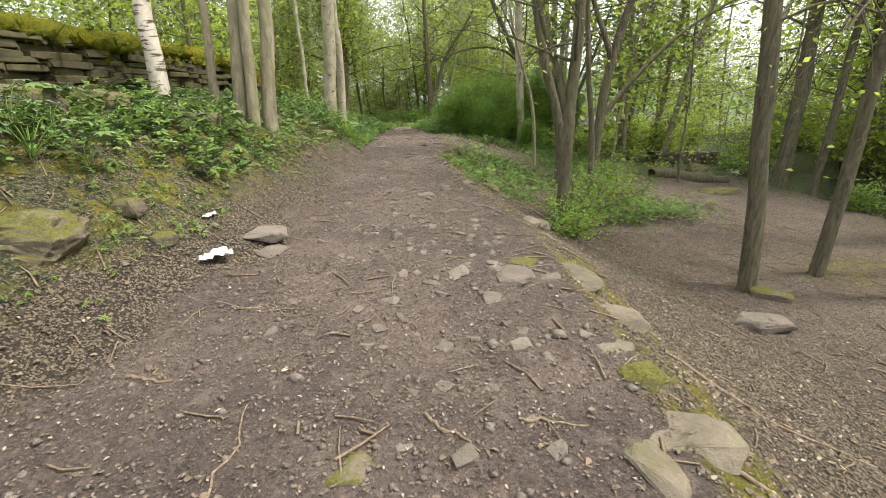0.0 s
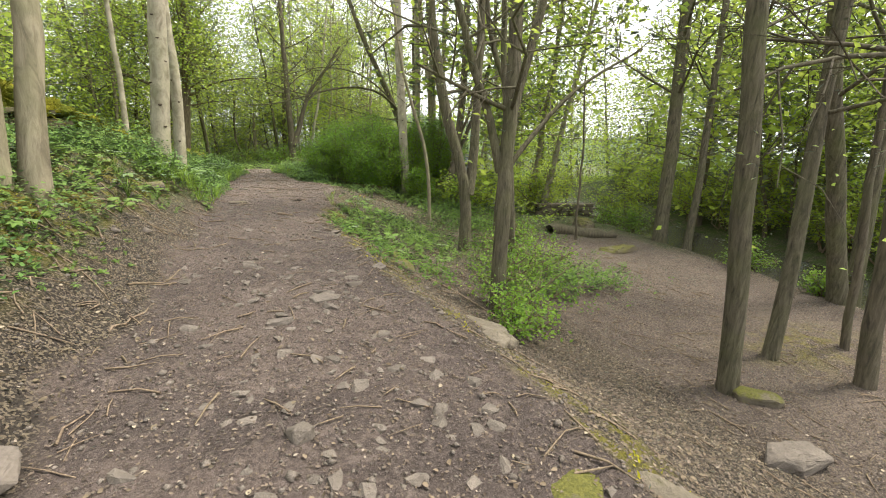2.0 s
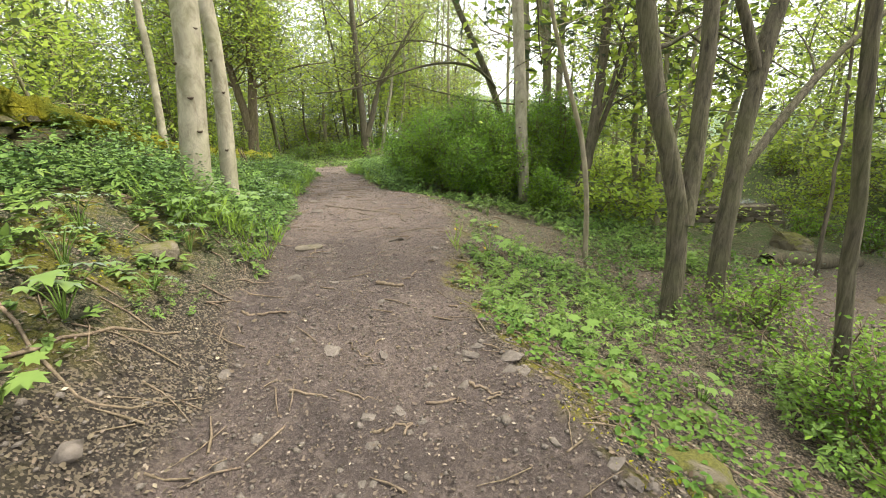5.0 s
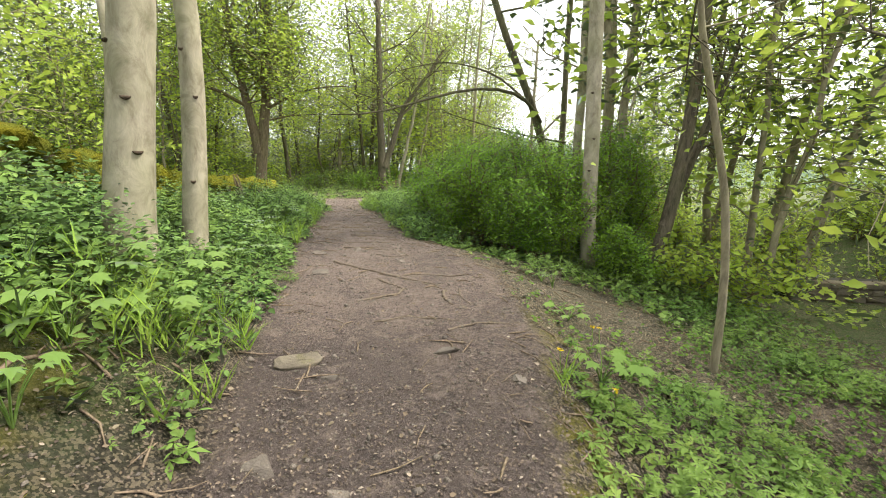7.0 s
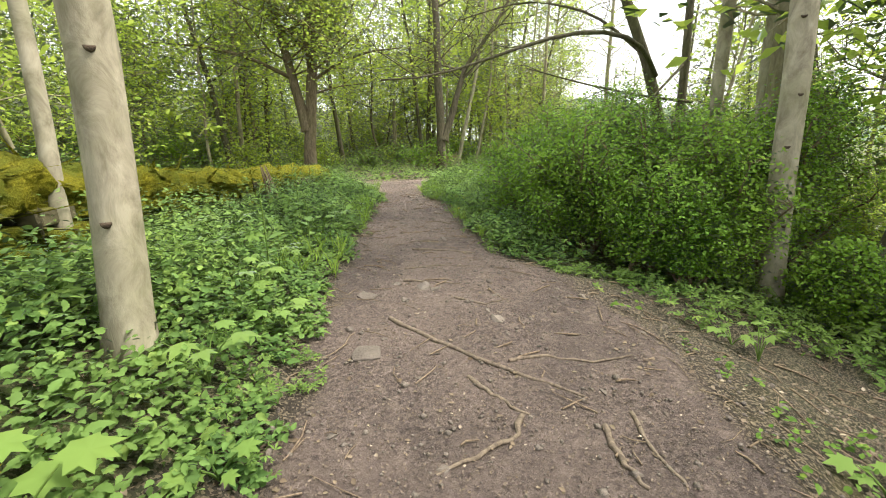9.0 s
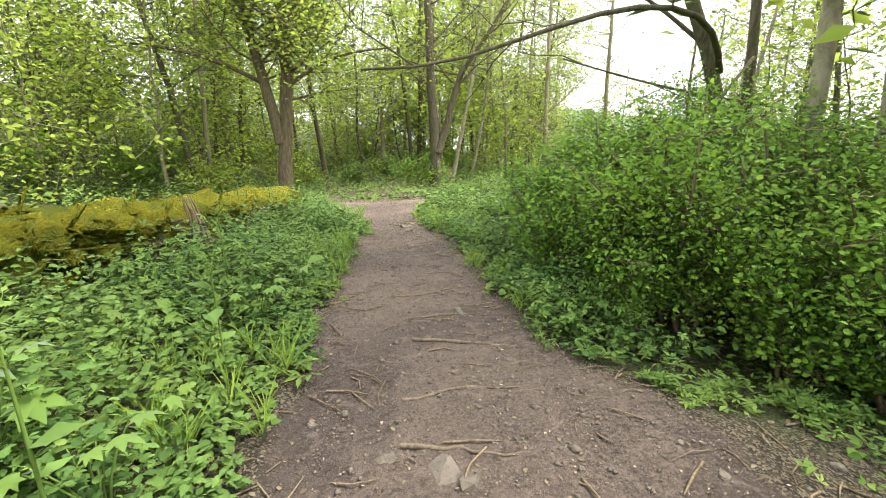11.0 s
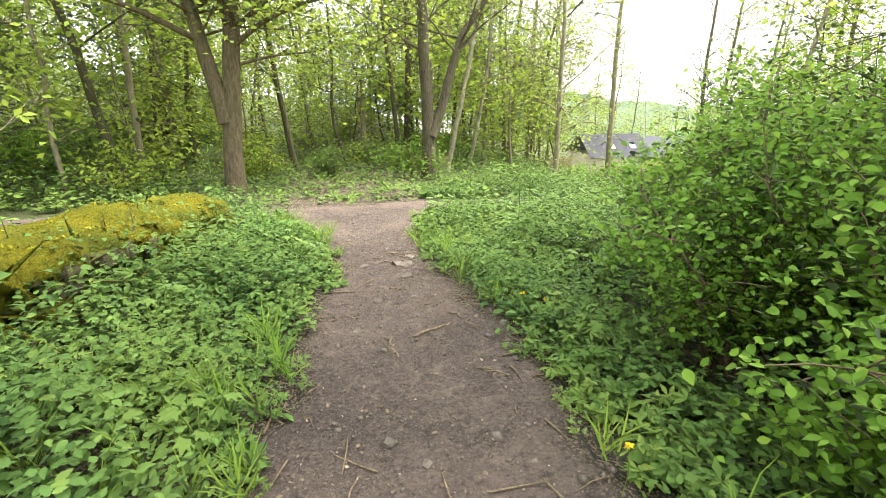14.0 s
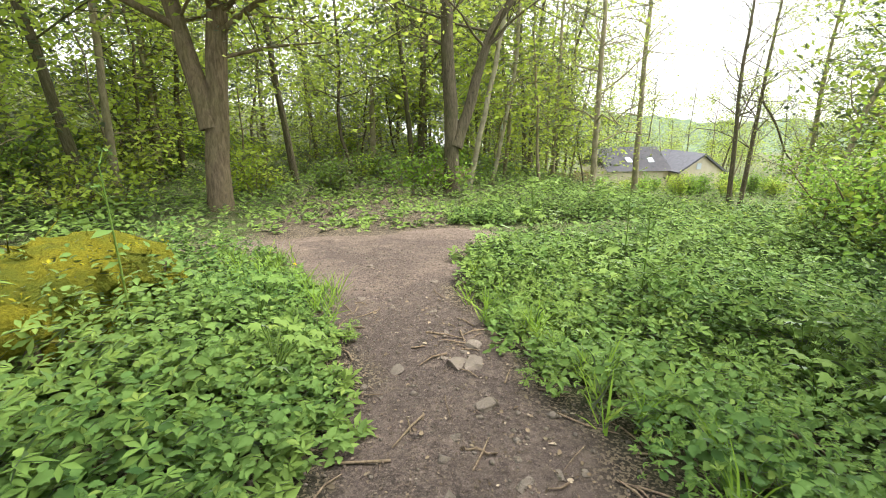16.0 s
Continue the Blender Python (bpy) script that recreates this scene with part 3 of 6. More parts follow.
tree("tree", "cluster of four straight trunks on the bank", (-1.96, 6.83), [
    ([(-0.1, -0.02, 0), (0.0, -0.05, 1.5), (0.2, 0, 7)], 0.125, 0.085), ([(0.08, -0.1, 0), (0.16, -0.12, 1.5), (0.4, -0.1, 7)], 0.10, 0.07),
    ([(0.22, 0.1, 0), (0.38, 0.12, 1.5), (0.7, 0.1, 7)], 0.13, 0.09), ([(-0.14, 0.26, 0), (-0.05, 0.3, 1.5), (0.1, 0.3, 7)], 0.12, 0.08)], BARK_PALE, 16, 3, 3.4, 1.6, 0.06, 2, GREEN_C, 0.25, 14, group=WOOD, flare=1.3)
tree("tree", "dark rough-barked tree with a mossy foot on the lower ground", (4.52, 4.76), [([(0, 0, 0), (-0.08, 0, 1.0), (-0.24, 0.0, 3), (-0.4, 0, 8)], 0.14, 0.09)], BARK_ASH, 17, 7, 2.6, 1.9, 0.07, 2, GREEN_C, 0.28, 14, group=WOOD, flare=1.3)
tree("tree", "leaning greenish trunk on the lower ground", (5.76, 5.1), [([(0, 0, 0), (0.12, 0, 1.2), (0.35, 0, 3.4), (0.7, 0, 8)], 0.12, 0.07)], BARK_ASH, 18, 7, 2.6, 1.9, 0.07, 2, GREEN_C, 0.28, 14, group=WOOD, flare=1.3)
tree("tree", "straight dark trunk with a scraped foot", (6.2, 4.3), [([(0, 0, 0), (-0.2, 0, 2), (-0.35, 0, 3.7), (-0.5, 0, 8)], 0.125, 0.08)], BARK_DARK, 19, 7, 2.8, 1.9, 0.07, 2, GREEN_C, 0.28, 14, group=WOOD, flare=1.35)
tree("tree", "thin slanting trunk beside a straight one", (6.75, 4.9), [([(0.25, 0, 0), (0.2, 0, 0.6), (0.1, 0, 2), (0.1, 0, 6)], 0.07, 0.04)], BARK_DARK, 20, 5, 2.4, 1.4, 0.07, 2, GREEN_C, 0.28, 10, group=WOOD)
tree("tree", "double-trunked tree by the stream bank", (9.0, 6.0), [([(0.2, 0, 0), (-0.35, 0, 1.5), (-1.1, 0, 3.5), (-2.0, 0, 9)], 0.19, 0.1), ([(0.5, 0, 0), (0.5, 0, 1.5), (0.5, 0, 4), (0.6, 0, 9)], 0.16, 0.09)], BARK_ASH, 21, 6, 2.6, 2.0, 0.08, 2, GREEN_C, 0.3, 14, group=WOOD, flare=1.3)
tree("tree", "stout brown trunk where the lower ground meets the stream", (9.8, 10.4), [([(0, 0, 0), (0.12, 0, 1.6), (0.3, 0.1, 4), (0.4, 0.1, 10)], 0.23, 0.14)], BARK_ASH, 22, 9, 2.4, 2.2, 0.08, 2, GREEN_C, 0.32, 14, group=WOOD, flare=1.25)
tree("tree", "slim trunk leaning over the stream", (10.25, 9.9), [([(0, 0, 0), (0.18, 0, 1.6), (0.5, 0.1, 4), (0.8, 0.1, 9)], 0.13, 0.08)], BARK_ASH, 23, 7, 2.6, 1.8, 0.08, 2, GREEN_C, 0.3, 12, group=WOOD)
tree("tree", "bare black sapling on the lower ground", (7.05, 10.4), [([(0, 0, 0), (-0.04, 0, 0.9), (0.05, 0, 2.2), (0.0, 0, 4)], 0.045, 0.02)], BARK_DARK, 24, 5, 1.4, 1.0, 0.06, 1, GREEN_C, 0.2, 8, group=WOOD)
tree("tree", "multi-stemmed tree in the shrubs below the path edge", (2.62, 6.5), [([(0, 0, 0), (0.02, 0, 1.0), (0.08, 0, 2.0), (0.18, 0, 4.0), (0.3, 0, 8)], 0.125, 0.07), ([(0.03, 0.05, 1.75), (-0.15, 0.05, 2.4), (-0.4, 0.1, 3.1), (-1.2, 0.1, 6)], 0.065, 0.035)], BARK_ASH, 25, 8, 2.0, 1.6, 0.07, 2, GREEN_C, 0.26, 14, group=WOOD, flare=1.2)
tree("tree", "thin upright tree among the shrubs", (3.56, 7.9), [([(0.2, 0, 0), (0.1, 0, 1.5), (-0.1, 0, 3), (-0.2, 0, 8)], 0.075, 0.04)], BARK_ASH, 26, 7, 2.0, 1.4, 0.07, 2, GREEN_C, 0.26, 10, group=WOOD)
tree("tree", "tree forking low into two rough trunks", (3.67, 9.65), [([(0, 0, 0), (0.05, 0, 0.7), (0.08, 0, 1.3), (-0.28, 0.05, 2.3), (-0.48, 0.1, 3.1), (-1.1, 0, 8)], 0.15, 0.08), ([(0.08, 0, 1.15), (0.16, 0, 1.4), (0.28, 0.05, 2.15), (0.3, 0.1, 3.1), (0.5, 0, 8)], 0.12, 0.065)], BARK_ASH, 27, 7, 2.4, 1.8, 0.07, 2, GREEN_C, 0.28, 14, group=WOOD, flare=1.3)
tree("tree", "leaning forked ash with a long side limb", (4.55, 9.9), [([(0, 0, 0), (0.08, 0, 1.0), (0.17, 0, 2.1), (0.3, 0, 2.9), (0.63, 0.05, 3.7), (1.8, 0, 8)], 0.15, 0.075), ([(0.28, 0, 2.8), (0.05, 0, 3.4), (-0.15, 0.1, 3.9), (-0.6, 0.1, 7)], 0.075, 0.04)], BARK_ASH, 28, 7, 2.6, 1.8, 0.07, 2, GREEN_C, 0.28, 14, group=WOOD, flare=1.25,
    extra=[([(0.12, 0, 1.5), (0.5, 0, 1.95), (0.9, 0, 2.4), (1.5, 0, 3.0), (2.2, 0, 3.5), (3.6, 0, 4.2)], 0.06, 0.02)])
tree("tree", "slender bent sapling at the top of the slope", (3.6, 11.3), [([(0, 0, 0), (0, 0, 0.8), (-0.06, 0, 1.5), (-0.3, 0, 2.4), (-0.55, 0, 3.0), (-0.9, 0, 5)], 0.055, 0.03)], BARK_PALE, 29, 5, 2.6, 1.2, 0.07, 2, GREEN_C, 0.25, 10, group=WOOD)
tree("tree", "dark crooked tree behind the sapling", (5.3, 14.5), [([(-0.05, 0, 0), (0.2, 0, 0.6), (0.43, 0, 1.46), (0.63, 0, 2.9), (0.75, 0.1, 5), (0.8, 0, 9)], 0.16, 0.09)], BARK_DARK, 30, 8, 2.6, 1.8, 0.08, 2, GREEN_C, 0.3, 12, group=WOOD,
     extra=[([(0.2, 0, 0.9), (0.7, 0.1, 1.8), (1.2, 0.1, 3.0), (1.7, 0.2, 4.4)], 0.07, 0.03), ([(0.3, 0, 1.5), (0.8, -0.1, 2.6), (1.1, -0.1, 4.2)], 0.05, 0.02)])
tree("tree", "tall straight beech rising through the shrubs", (4.12, 14.5), [([(0, 0, 0), (-0.15, 0, 3), (-0.3, 0, 7), (-0.5, 0, 13)], 0.165, 0.11)], BARK_BEECH, 31, 6, 7.0, 2.4, 0.09, 2, GREEN_C, 0.35, 16, group=WOOD, flare=1.2, scars=[(0.9, -1.9), (1.7, -2.3), (2.2, -1.8), (2.9, -2.2)])
tree("tree", "tall pale beech behind the shrubs", (5.6, 17.7), [([(0, 0, 0), (0.02, 0, 3), (0.05, 0, 7), (0, 0, 13)], 0.15, 0.1)], BARK_BEECH, 32, 6, 7.0, 2.4, 0.09, 2, GREEN_C, 0.35, 14, group=WOOD)
tree("tree", "tall pale beech behind the shrubs", (6.2, 16.8), [([(0, 0, 0), (-0.02, 0, 3), (0.15, 0, 7), (0.3, 0, 13)], 0.125, 0.08)], BARK_BEECH, 33, 6, 7.0, 2.4, 0.09, 2, GREEN_C, 0.35, 14, group=WOOD)
tree("tree", "leaning grey tree with a long limb arching over the path", (5.9, 19.2), [([(0, 0, 0), (-0.2, 0, 1.4), (-0.55, -0.1, 2.7), (-1.3, -0.2, 4.2), (-2.1, -0.2, 5.8), (-3, -0.2, 8.5)], 0.17, 0.08), ([(0.25, 0.2, 0), (0.2, 0.2, 3), (0.25, 0.2, 9)], 0.12, 0.08)], BARK_ASH, 34, 6, 5.5, 2.0, 0.055, 1, GREEN_C, 0.35, 12, group=WOOD,
     extra=[([(-0.65, -0.2, 3.0), (-1.6, -1.2, 3.6), (-2.9, -1.6, 3.6), (-4.3, -1.85, 3.15), (-5.4, -1.95, 2.75), (-6.0, -2.0, 2.8)], 0.05, 0.012), ([(-0.1, -0.2, 3.2), (-1.0, -0.6, 2.5), (-1.7, -0.7, 1.95), (-2.3, -0.8, 1.8)], 0.03, 0.01), ([(-0.9, -0.1, 3.4), (-1.8, 0.2, 4.2), (-3.2, 0.2, 4.4), (-4.5, 0.2, 4.0)], 0.035, 0.01), ([(-0.1, -0.6, 2.5), (-1.2, -0.75, 2.6), (-2.4, -0.9, 2.8), (-3.5, -1.0, 3.05)], 0.028, 0.01)])
tree("tree", "large forked sycamore with spreading limbs across the track", (-3.05, 28.0), [([(0, 0, 0), (0.05, 0, 1.2), (0.13, 0, 2.2), (0.36, 0, 3.9), (0.6, 0, 10)], 0.31, 0.15), ([(0.02, 0, 1.7), (-0.2, 0, 2.7), (-0.42, 0, 3.7), (-0.65, 0, 4.8), (-1.3, 0, 9)], 0.24, 0.11)], BARK_BROWN, 35, 26, 2.9, 3.0, 0.15, 12, GREEN_C, 0.42, 16, group=WOOD, flare=1.35,
     extra=[([(0.25, 0, 3.4), (1.2, -0.5, 4.0), (2.4, -0.9, 4.4), (3.6, -1.2, 4.5)], 0.07, 0.02), ([(-0.3, 0, 3.5), (-1.6, -0.6, 4.2), (-3.0, -0.9, 4.5), (-4.6, -1.0, 4.6)], 0.08, 0.02), ([(0.25, -0.1, 3.9), (0.4, -1.6, 4.7), (0.7, -3.2, 5.0)], 0.06, 0.02), ([(0.2, 0, 3.0), (1.3, 0.2, 3.3), (2.2, 0.3, 3.4)], 0.045, 0.015)])
tree("tree", "forked tree beside the track junction", (2.2, 30.0), [([(0, 0, 0), (0.03, 0, 1.0), (0.06, 0, 1.6), (-0.06, 0, 3.2), (-0.1, 0, 5), (-0.2, 0, 10)], 0.27, 0.12), ([(0.1, 0, 1.35), (0.5, 0, 2.3), (0.8, 0, 3.4), (1.05, 0, 4.3), (2.0, 0, 5.4), (3.0, 0, 7)], 0.2, 0.07)], BARK_DARK, 36, 12, 3.4, 2.4, 0.1, 5, GREEN_C, 0.35, 14, group=WOOD,
     extra=[([(0.75, 0, 3.6), (1.5, -0.2, 4.4), (2.6, -0.4, 5.2)], 0.045, 0.015)])
tree("tree", "pale leaning trunk beyond the junction", (3.2, 32.5), [([(0, 0, 0), (0.55, 0, 2.2), (1.05, 0, 4.3), (1.8, 0, 10)], 0.13, 0.07)], BARK_BEECH, 37, 9, 3.5, 2.0, 0.1, 2, GREEN_C, 0.35, 12, group=WOOD)
tree("tree", "pale leaning trunk beyond the junction", (4.3, 33.6), [([(0, 0, 0), (0.4, 0, 1.6), (0.9, 0, 4), (1.1, 0, 10)], 0.1, 0.06)], BARK_BEECH, 38, 9, 3.5, 2.0, 0.1, 2, GREEN_C, 0.35, 12, group=WOOD)
tree("tree", "thin straight trunk on the wooded slope", (-6.4, 31.0), [([(0, 0, 0), (0.0, 0, 2), (0.1, 0, 5), (0.2, 0, 11)], 0.13, 0.07)], BARK_PALE, 39, 9, 3.5, 2.0, 0.11, 3, GREEN_C, 0.4, 12, group=WOOD)
tree("tree", "thin straight trunk on the wooded slope", (-7.1, 35.3), [([(0, 0, 0), (0.1, 0, 2), (-0.1, 0, 5), (-0.2, 0, 11)], 0.12, 0.07)], BARK_PALE, 40, 9, 3.5, 2.0, 0.11, 3, GREEN_C, 0.4, 12, group=WOOD)
tree("dead_tree", "dead snapped trunk with pale bare wood", (0.3, 36.0), [([(0, 0, 0), (0.02, 0, 1.2), (-0.02, 0, 2.4), (0.05, 0, 3.5)], 0.16, 0.12)], BARK_PALE, 41, 0, group=WOOD)
tree("tree", "crooked stem beside a dead trunk", (-0.6, 35.5), [([(0.3, 0, 0), (-0.1, 0, 1.0), (-0.4, 0, 2.2), (-0.2, 0, 4), (-0.3, 0, 7)], 0.1, 0.05)], BARK_DARK, 42, 8, 2.0, 1.6, 0.1, 3, GREEN_C, 0.35, 10, group=WOOD)
tree("tree", "tall bare-stemmed tree in front of the house", (15.6, 42.0), [([(0, 0, 0), (0.0, 0, 3), (0.0, 0, 8), (0.2, 0, 14)], 0.25, 0.12)], BARK_PALE, 43, 26, 5.0, 2.6, 0.12, 2, GREEN_C, 0.5, 12, group=WOOD)
tree("tree", "thin half-leafed tree at the edge of the wood", (21.2, 41.0), [([(0, 0, 0), (0.0, 0, 3), (-0.2, 0, 8), (0.2, 0, 13)], 0.2, 0.08)], BARK_DARK, 44, 26, 3.2, 2.8, 0.12, 2, GREEN_C, 0.5, 12, group=WOOD)
tree("tree", "thin half-leafed tree at the edge of the wood", (22.4, 41.5), [([(0, 0, 0), (0.3, 0, 3), (0.7, 0, 8), (1.2, 0, 13)], 0.2, 0.08)], BARK_DARK, 45, 26, 3.2, 2.8, 0.12, 2, GREEN_C, 0.5, 12, group=WOOD,
     extra=[([(0.6, 0, 7), (1.6, -0.3, 5.6), (2.4, -0.5, 3.6), (4.2, -0.6, 2.6)], 0.08, 0.03)])
for q, (x, y, lean) in enumerate([(7.4, 32.0, 0.4), (19.5, 35.0, 0.6), (24.2, 35.0, -0.3), (8.6, 38.0, 0.5), (10.8, 44.0, 0.4), (23.5, 38.5, 0.5), (12.6, 47.0, -0.4), (25.5, 36.0, -0.5)]):
    tree("tree", "thin half-leafed tree with fine pale twigs", (x, y), [([(0, 0, 0), (0.1 * lean, 0, 3), (0.5 * lean, 0.2, 7), (lean, 0, 11)], 0.14, 0.05)], BARK_PALE, 470 + q, 26, 1.8, 2.6, 0.095, 8, GREEN_C, 0.34, 10, group=WOOD)
tree("tree", "dark tree at the edge of the wood", (22.5, 34.0), [([(0, 0, 0), (0.0, 0, 3), (0.1, 0, 8), (0.2, 0, 13)], 0.17, 0.08)], BARK_DARK, 46, 14, 3.0, 2.6, 0.12, 2, GREEN_C, 0.5, 12, group=WOOD)


# Woodland all round: a few kinds of tree, each standing many times at its own turn and size.
def wood_kind(seed, bark, height, r, lean, first, n, leaf):
    rng = np.random.default_rng(seed)
    root = new("tree")
    wood, crown, tips = Geo(), Geo(), []
    line = curve([(0, 0, -0.4), (lean * 0.2, 0, height * 0.3), (lean * 0.5, lean * 0.2, height * 0.6), (lean, 0, height)], 12)
    line[1:-1, :2] += rng.normal(0, 0.04, (10, 2))
    rad = np.linspace(r, r * 0.35, 12) * (1 + 0.4 * np.exp(-np.linspace(0, 9, 12)))
    tube(wood, line, rad, 8, 0.04, rng)
    for _ in range(n):
        k = int(rng.integers(2, 11))
        h = max(first, line[k, 2])
        k = int(np.clip(np.searchsorted(line[:, 2], h), 1, 11))
        a = rng.uniform(0, 2 * np.pi)
        grow(wood, tips, line[k], (np.cos(a), np.sin(a), rng.uniform(0.1, 0.8)), rng.uniform(1.2, 2.6), r * 0.28, 1, rng, 4, 0.03)
    wood.link("trunk", bark, root)
    t = np.repeat(np.array(tips), 5, 0)
    t = t[rng.uniform(0, 1, len(t)) < np.interp(t[:, 2], [0, 7, 12], [1, 0.8, 0.5])]
    leaves(crown, t + rng.normal(0, 0.36, t.shape), leaf, "simple", rng, 0.7)
    crown.link("crown", GREEN_C, root, False)
    return tagged(root, "slender woodland tree in fresh spring leaf", "tree", WOOD)


KINDS = [wood_kind(101, BARK_PALE, 12, 0.085, 0.6, 2.5, 18, 0.24), wood_kind(102, BARK_DARK, 11, 0.07, -0.5, 1.5, 18, 0.22), wood_kind(103, BARK_ASH, 13, 0.11, 0.9, 3.0, 20, 0.24),
         wood_kind(104, BARK_PALE, 9, 0.06, 0.4, 1.0, 16, 0.2), wood_kind(105, BARK_DARK, 7, 0.05, -0.8, 0.6, 15, 0.2), wood_kind(106, BARK_BEECH, 14, 0.10, 0.3, 5.0, 16, 0.24),
         wood_kind(107, BARK_PALE, 5.0, 0.04, 0.5, 0.3, 26, 0.17), wood_kind(108, BARK_DARK, 6.0, 0.045, -0.6, 0.5, 28, 0.17)]
rng = np.random.default_rng(7)


def clear_for_tree(x, y):
    if -3.4 < x < 3.0 and y < 27:
        return False
    if -6.0 < x < 5.5 and y < 34:
        return False
    if cross_way(x, y) < 1.4 and x < 4:
        return False
    if stream_off(x, y) < 1.6 and y < 26:
        return False
    if 3.0 <= x < 9.5 and y < 12.5:
        return False
    if y > 66 and x > 22:                                  # low trees behind the house
        return True
    dx, dy = x, y - 17.0
    a = math.degrees(math.atan2(dx, dy))
    if 29 < a < 47 and math.hypot(dx, dy) > 9:            # the open view down the valley
        return False
    if a > 26 and y > 19 and x < 12:
        return False
    return True


placed = 0
first_use = set()
for (x0, x1, y0, y1, count, kinds) in [(-9, -4.6, 0, 30, 9, (0, 3, 2)), (-28, -9, -6, 50, 34, (0, 1, 2, 3, 4)), (-20, -5.5, 10, 50, 27, (6, 7)), (-9, 12, 35, 52, 20, (6, 7, 4)), (12.5, 24, 2, 32, 22, (6, 7)),
                                       (-16, 11, 34, 62, 48, (0, 1, 2, 3, 3, 2)), (4.5, 9.5, 12.5, 20, 8, (5, 0, 3)), (3, 16, 34, 60, 22, (0, 2, 3, 2)), (24, 80, 67, 100, 44, (0, 3, 4, 2)),
                                       (13, 30, -6, 34, 32, (0, 1, 2, 3, 4)), (-30, 20, 60, 90, 26, (0, 2, 2, 1)), (-12, 14, -22, -5, 8, (0, 2, 3)), (30, 60, -10, 30, 6, (0, 2, 1))]:
    done = tries = 0
    while done < count and tries < 2000:
        tries += 1
        x, y = rng.uniform(x0, x1), rng.uniform(y0, y1)
        if not clear_for_tree(x, y):
            continue
        k = int(rng.choice(kinds))
        s = rng.uniform(0.8, 1.25)
        m = Matrix.Translation((x, y, gz(x, y) - 0.03)) @ Euler((rng.normal(-TILT, 0.04), rng.normal(0, 0.04), rng.uniform(0, 6.28))).to_matrix().to_4x4() @ Matrix.Scale(s, 4)
        if k not in first_use:
            KINDS[k].matrix_basis = m
            first_use.add(k)
        else:
            KINDS_ob = copy_thing(KINDS[k], m)
            KINDS_ob.matrix_basis = m
        done += 1


# ---- shrubs ----
def shrub(label, x, y, h, r, seed, n_stems=14, per=26, leaf=0.055, material=None, squash=1.0, shape="simple"):
    rng = np.random.default_rng(seed)
    root = new("shrub")
    z0 = gz(x, y) - 0.05
    root.location = (x, y, z0)
    wood, crown, tips = Geo(), Geo(), []
    for _ in range(n_stems):
        a, lean = rng.uniform(0, 2 * np.pi), rng.uniform(0.05, 1.0)
        top = np.array([np.cos(a) * r * lean, np.sin(a) * r * lean * squash, h * rng.uniform(0.6, 1.0) * (1 - 0.35 * lean ** 2)])
        foot = np.array([np.cos(a), np.sin(a), 0]) * r * 0.18 * rng.uniform(0, 1)
        line = curve([foot, foot * 0.6 + top * np.array([0.35, 0.35, 0.5]), top], 7)
        line[1:] += rng.normal(0, 0.05 * r, (6, 3))
        tube(wood, line, np.linspace(0.018, 0.006, 7) * (0.6 + 0.4 * h), 5)
        for k in range(2, 7):
            for _ in range(4):
                b = rng.normal(0, 1, 3)
                b[2] = abs(b[2]) * 0.5
                grow(wood, tips, line[k], b, 0.32 * r * rng.uniform(0.6, 1.3), 0.005, 0, rng, 3, 0.02)
    tagged(wood.link("branchwork", TWIG, root), "", "", "", "stuff")
    t = np.array(tips)
    t = np.repeat(t, max(1, per // 5), 0)
    t = t + rng.normal(0, 0.10 * r ** 0.5, t.shape)
    t = t[t[:, 2] > (0.3 if h > 1.1 else 0.05)]
    leaves(crown, t, leaf, shape, rng, 0.8)
    crown.link("foliage", material or GREEN_D, root, False)
    return tagged(root, label, "shrub", "shrubs beside the path")


for q, (x, y, h, r) in enumerate([(2.7, 16.0, 1.75, 1.15), (3.7, 16.6, 2.05, 1.3), (2.9, 17.5, 1.95, 1.2), (4.0, 18.0, 2.15, 1.35), (3.0, 19.0, 1.85, 1.15), (4.3, 19.6, 2.1, 1.3), (5.3, 21.0, 1.9, 1.3),
                                  (6.3, 22.6, 1.8, 1.3), (5.4, 17.2, 2.0, 1.3), (6.6, 19.5, 2.1, 1.4), (7.6, 23.5, 2.0, 1.4), (2.9, 15.1, 1.2, 0.75), (2.35, 16.9, 1.45, 0.85), (2.4, 18.2, 1.55, 0.85), (2.2, 16.1, 1.2, 0.7), (3.75, 15.2, 1.9, 0.95), (4.6, 15.3, 2.2, 0.95), (5.5, 16.0, 2.3, 1.1), (3.2, 14.6, 1.1, 0.6), (6.4, 17.0, 2.3, 1.25), (4.3, 13.9, 0.8, 0.5)]):
    shrub("dense leafy green shrub beside the earth path", x, y, h * 1.08, r, 300 + q, 18, 48, 0.048, None, 1.0, "ovate")
for q, (x, y, h, r) in enumerate([(3.0, 6.7, 0.95, 0.8), (3.5, 7.5, 0.9, 0.8), (2.55, 5.95, 0.6, 0.5), (4.2, 8.2, 0.8, 0.8), (4.6, 9.3, 0.7, 0.8)]):
    shrub("low bright green shrub at the foot of a tree", x, y, h, r, 330 + q, 9, 10, 0.05, GREEN_D)
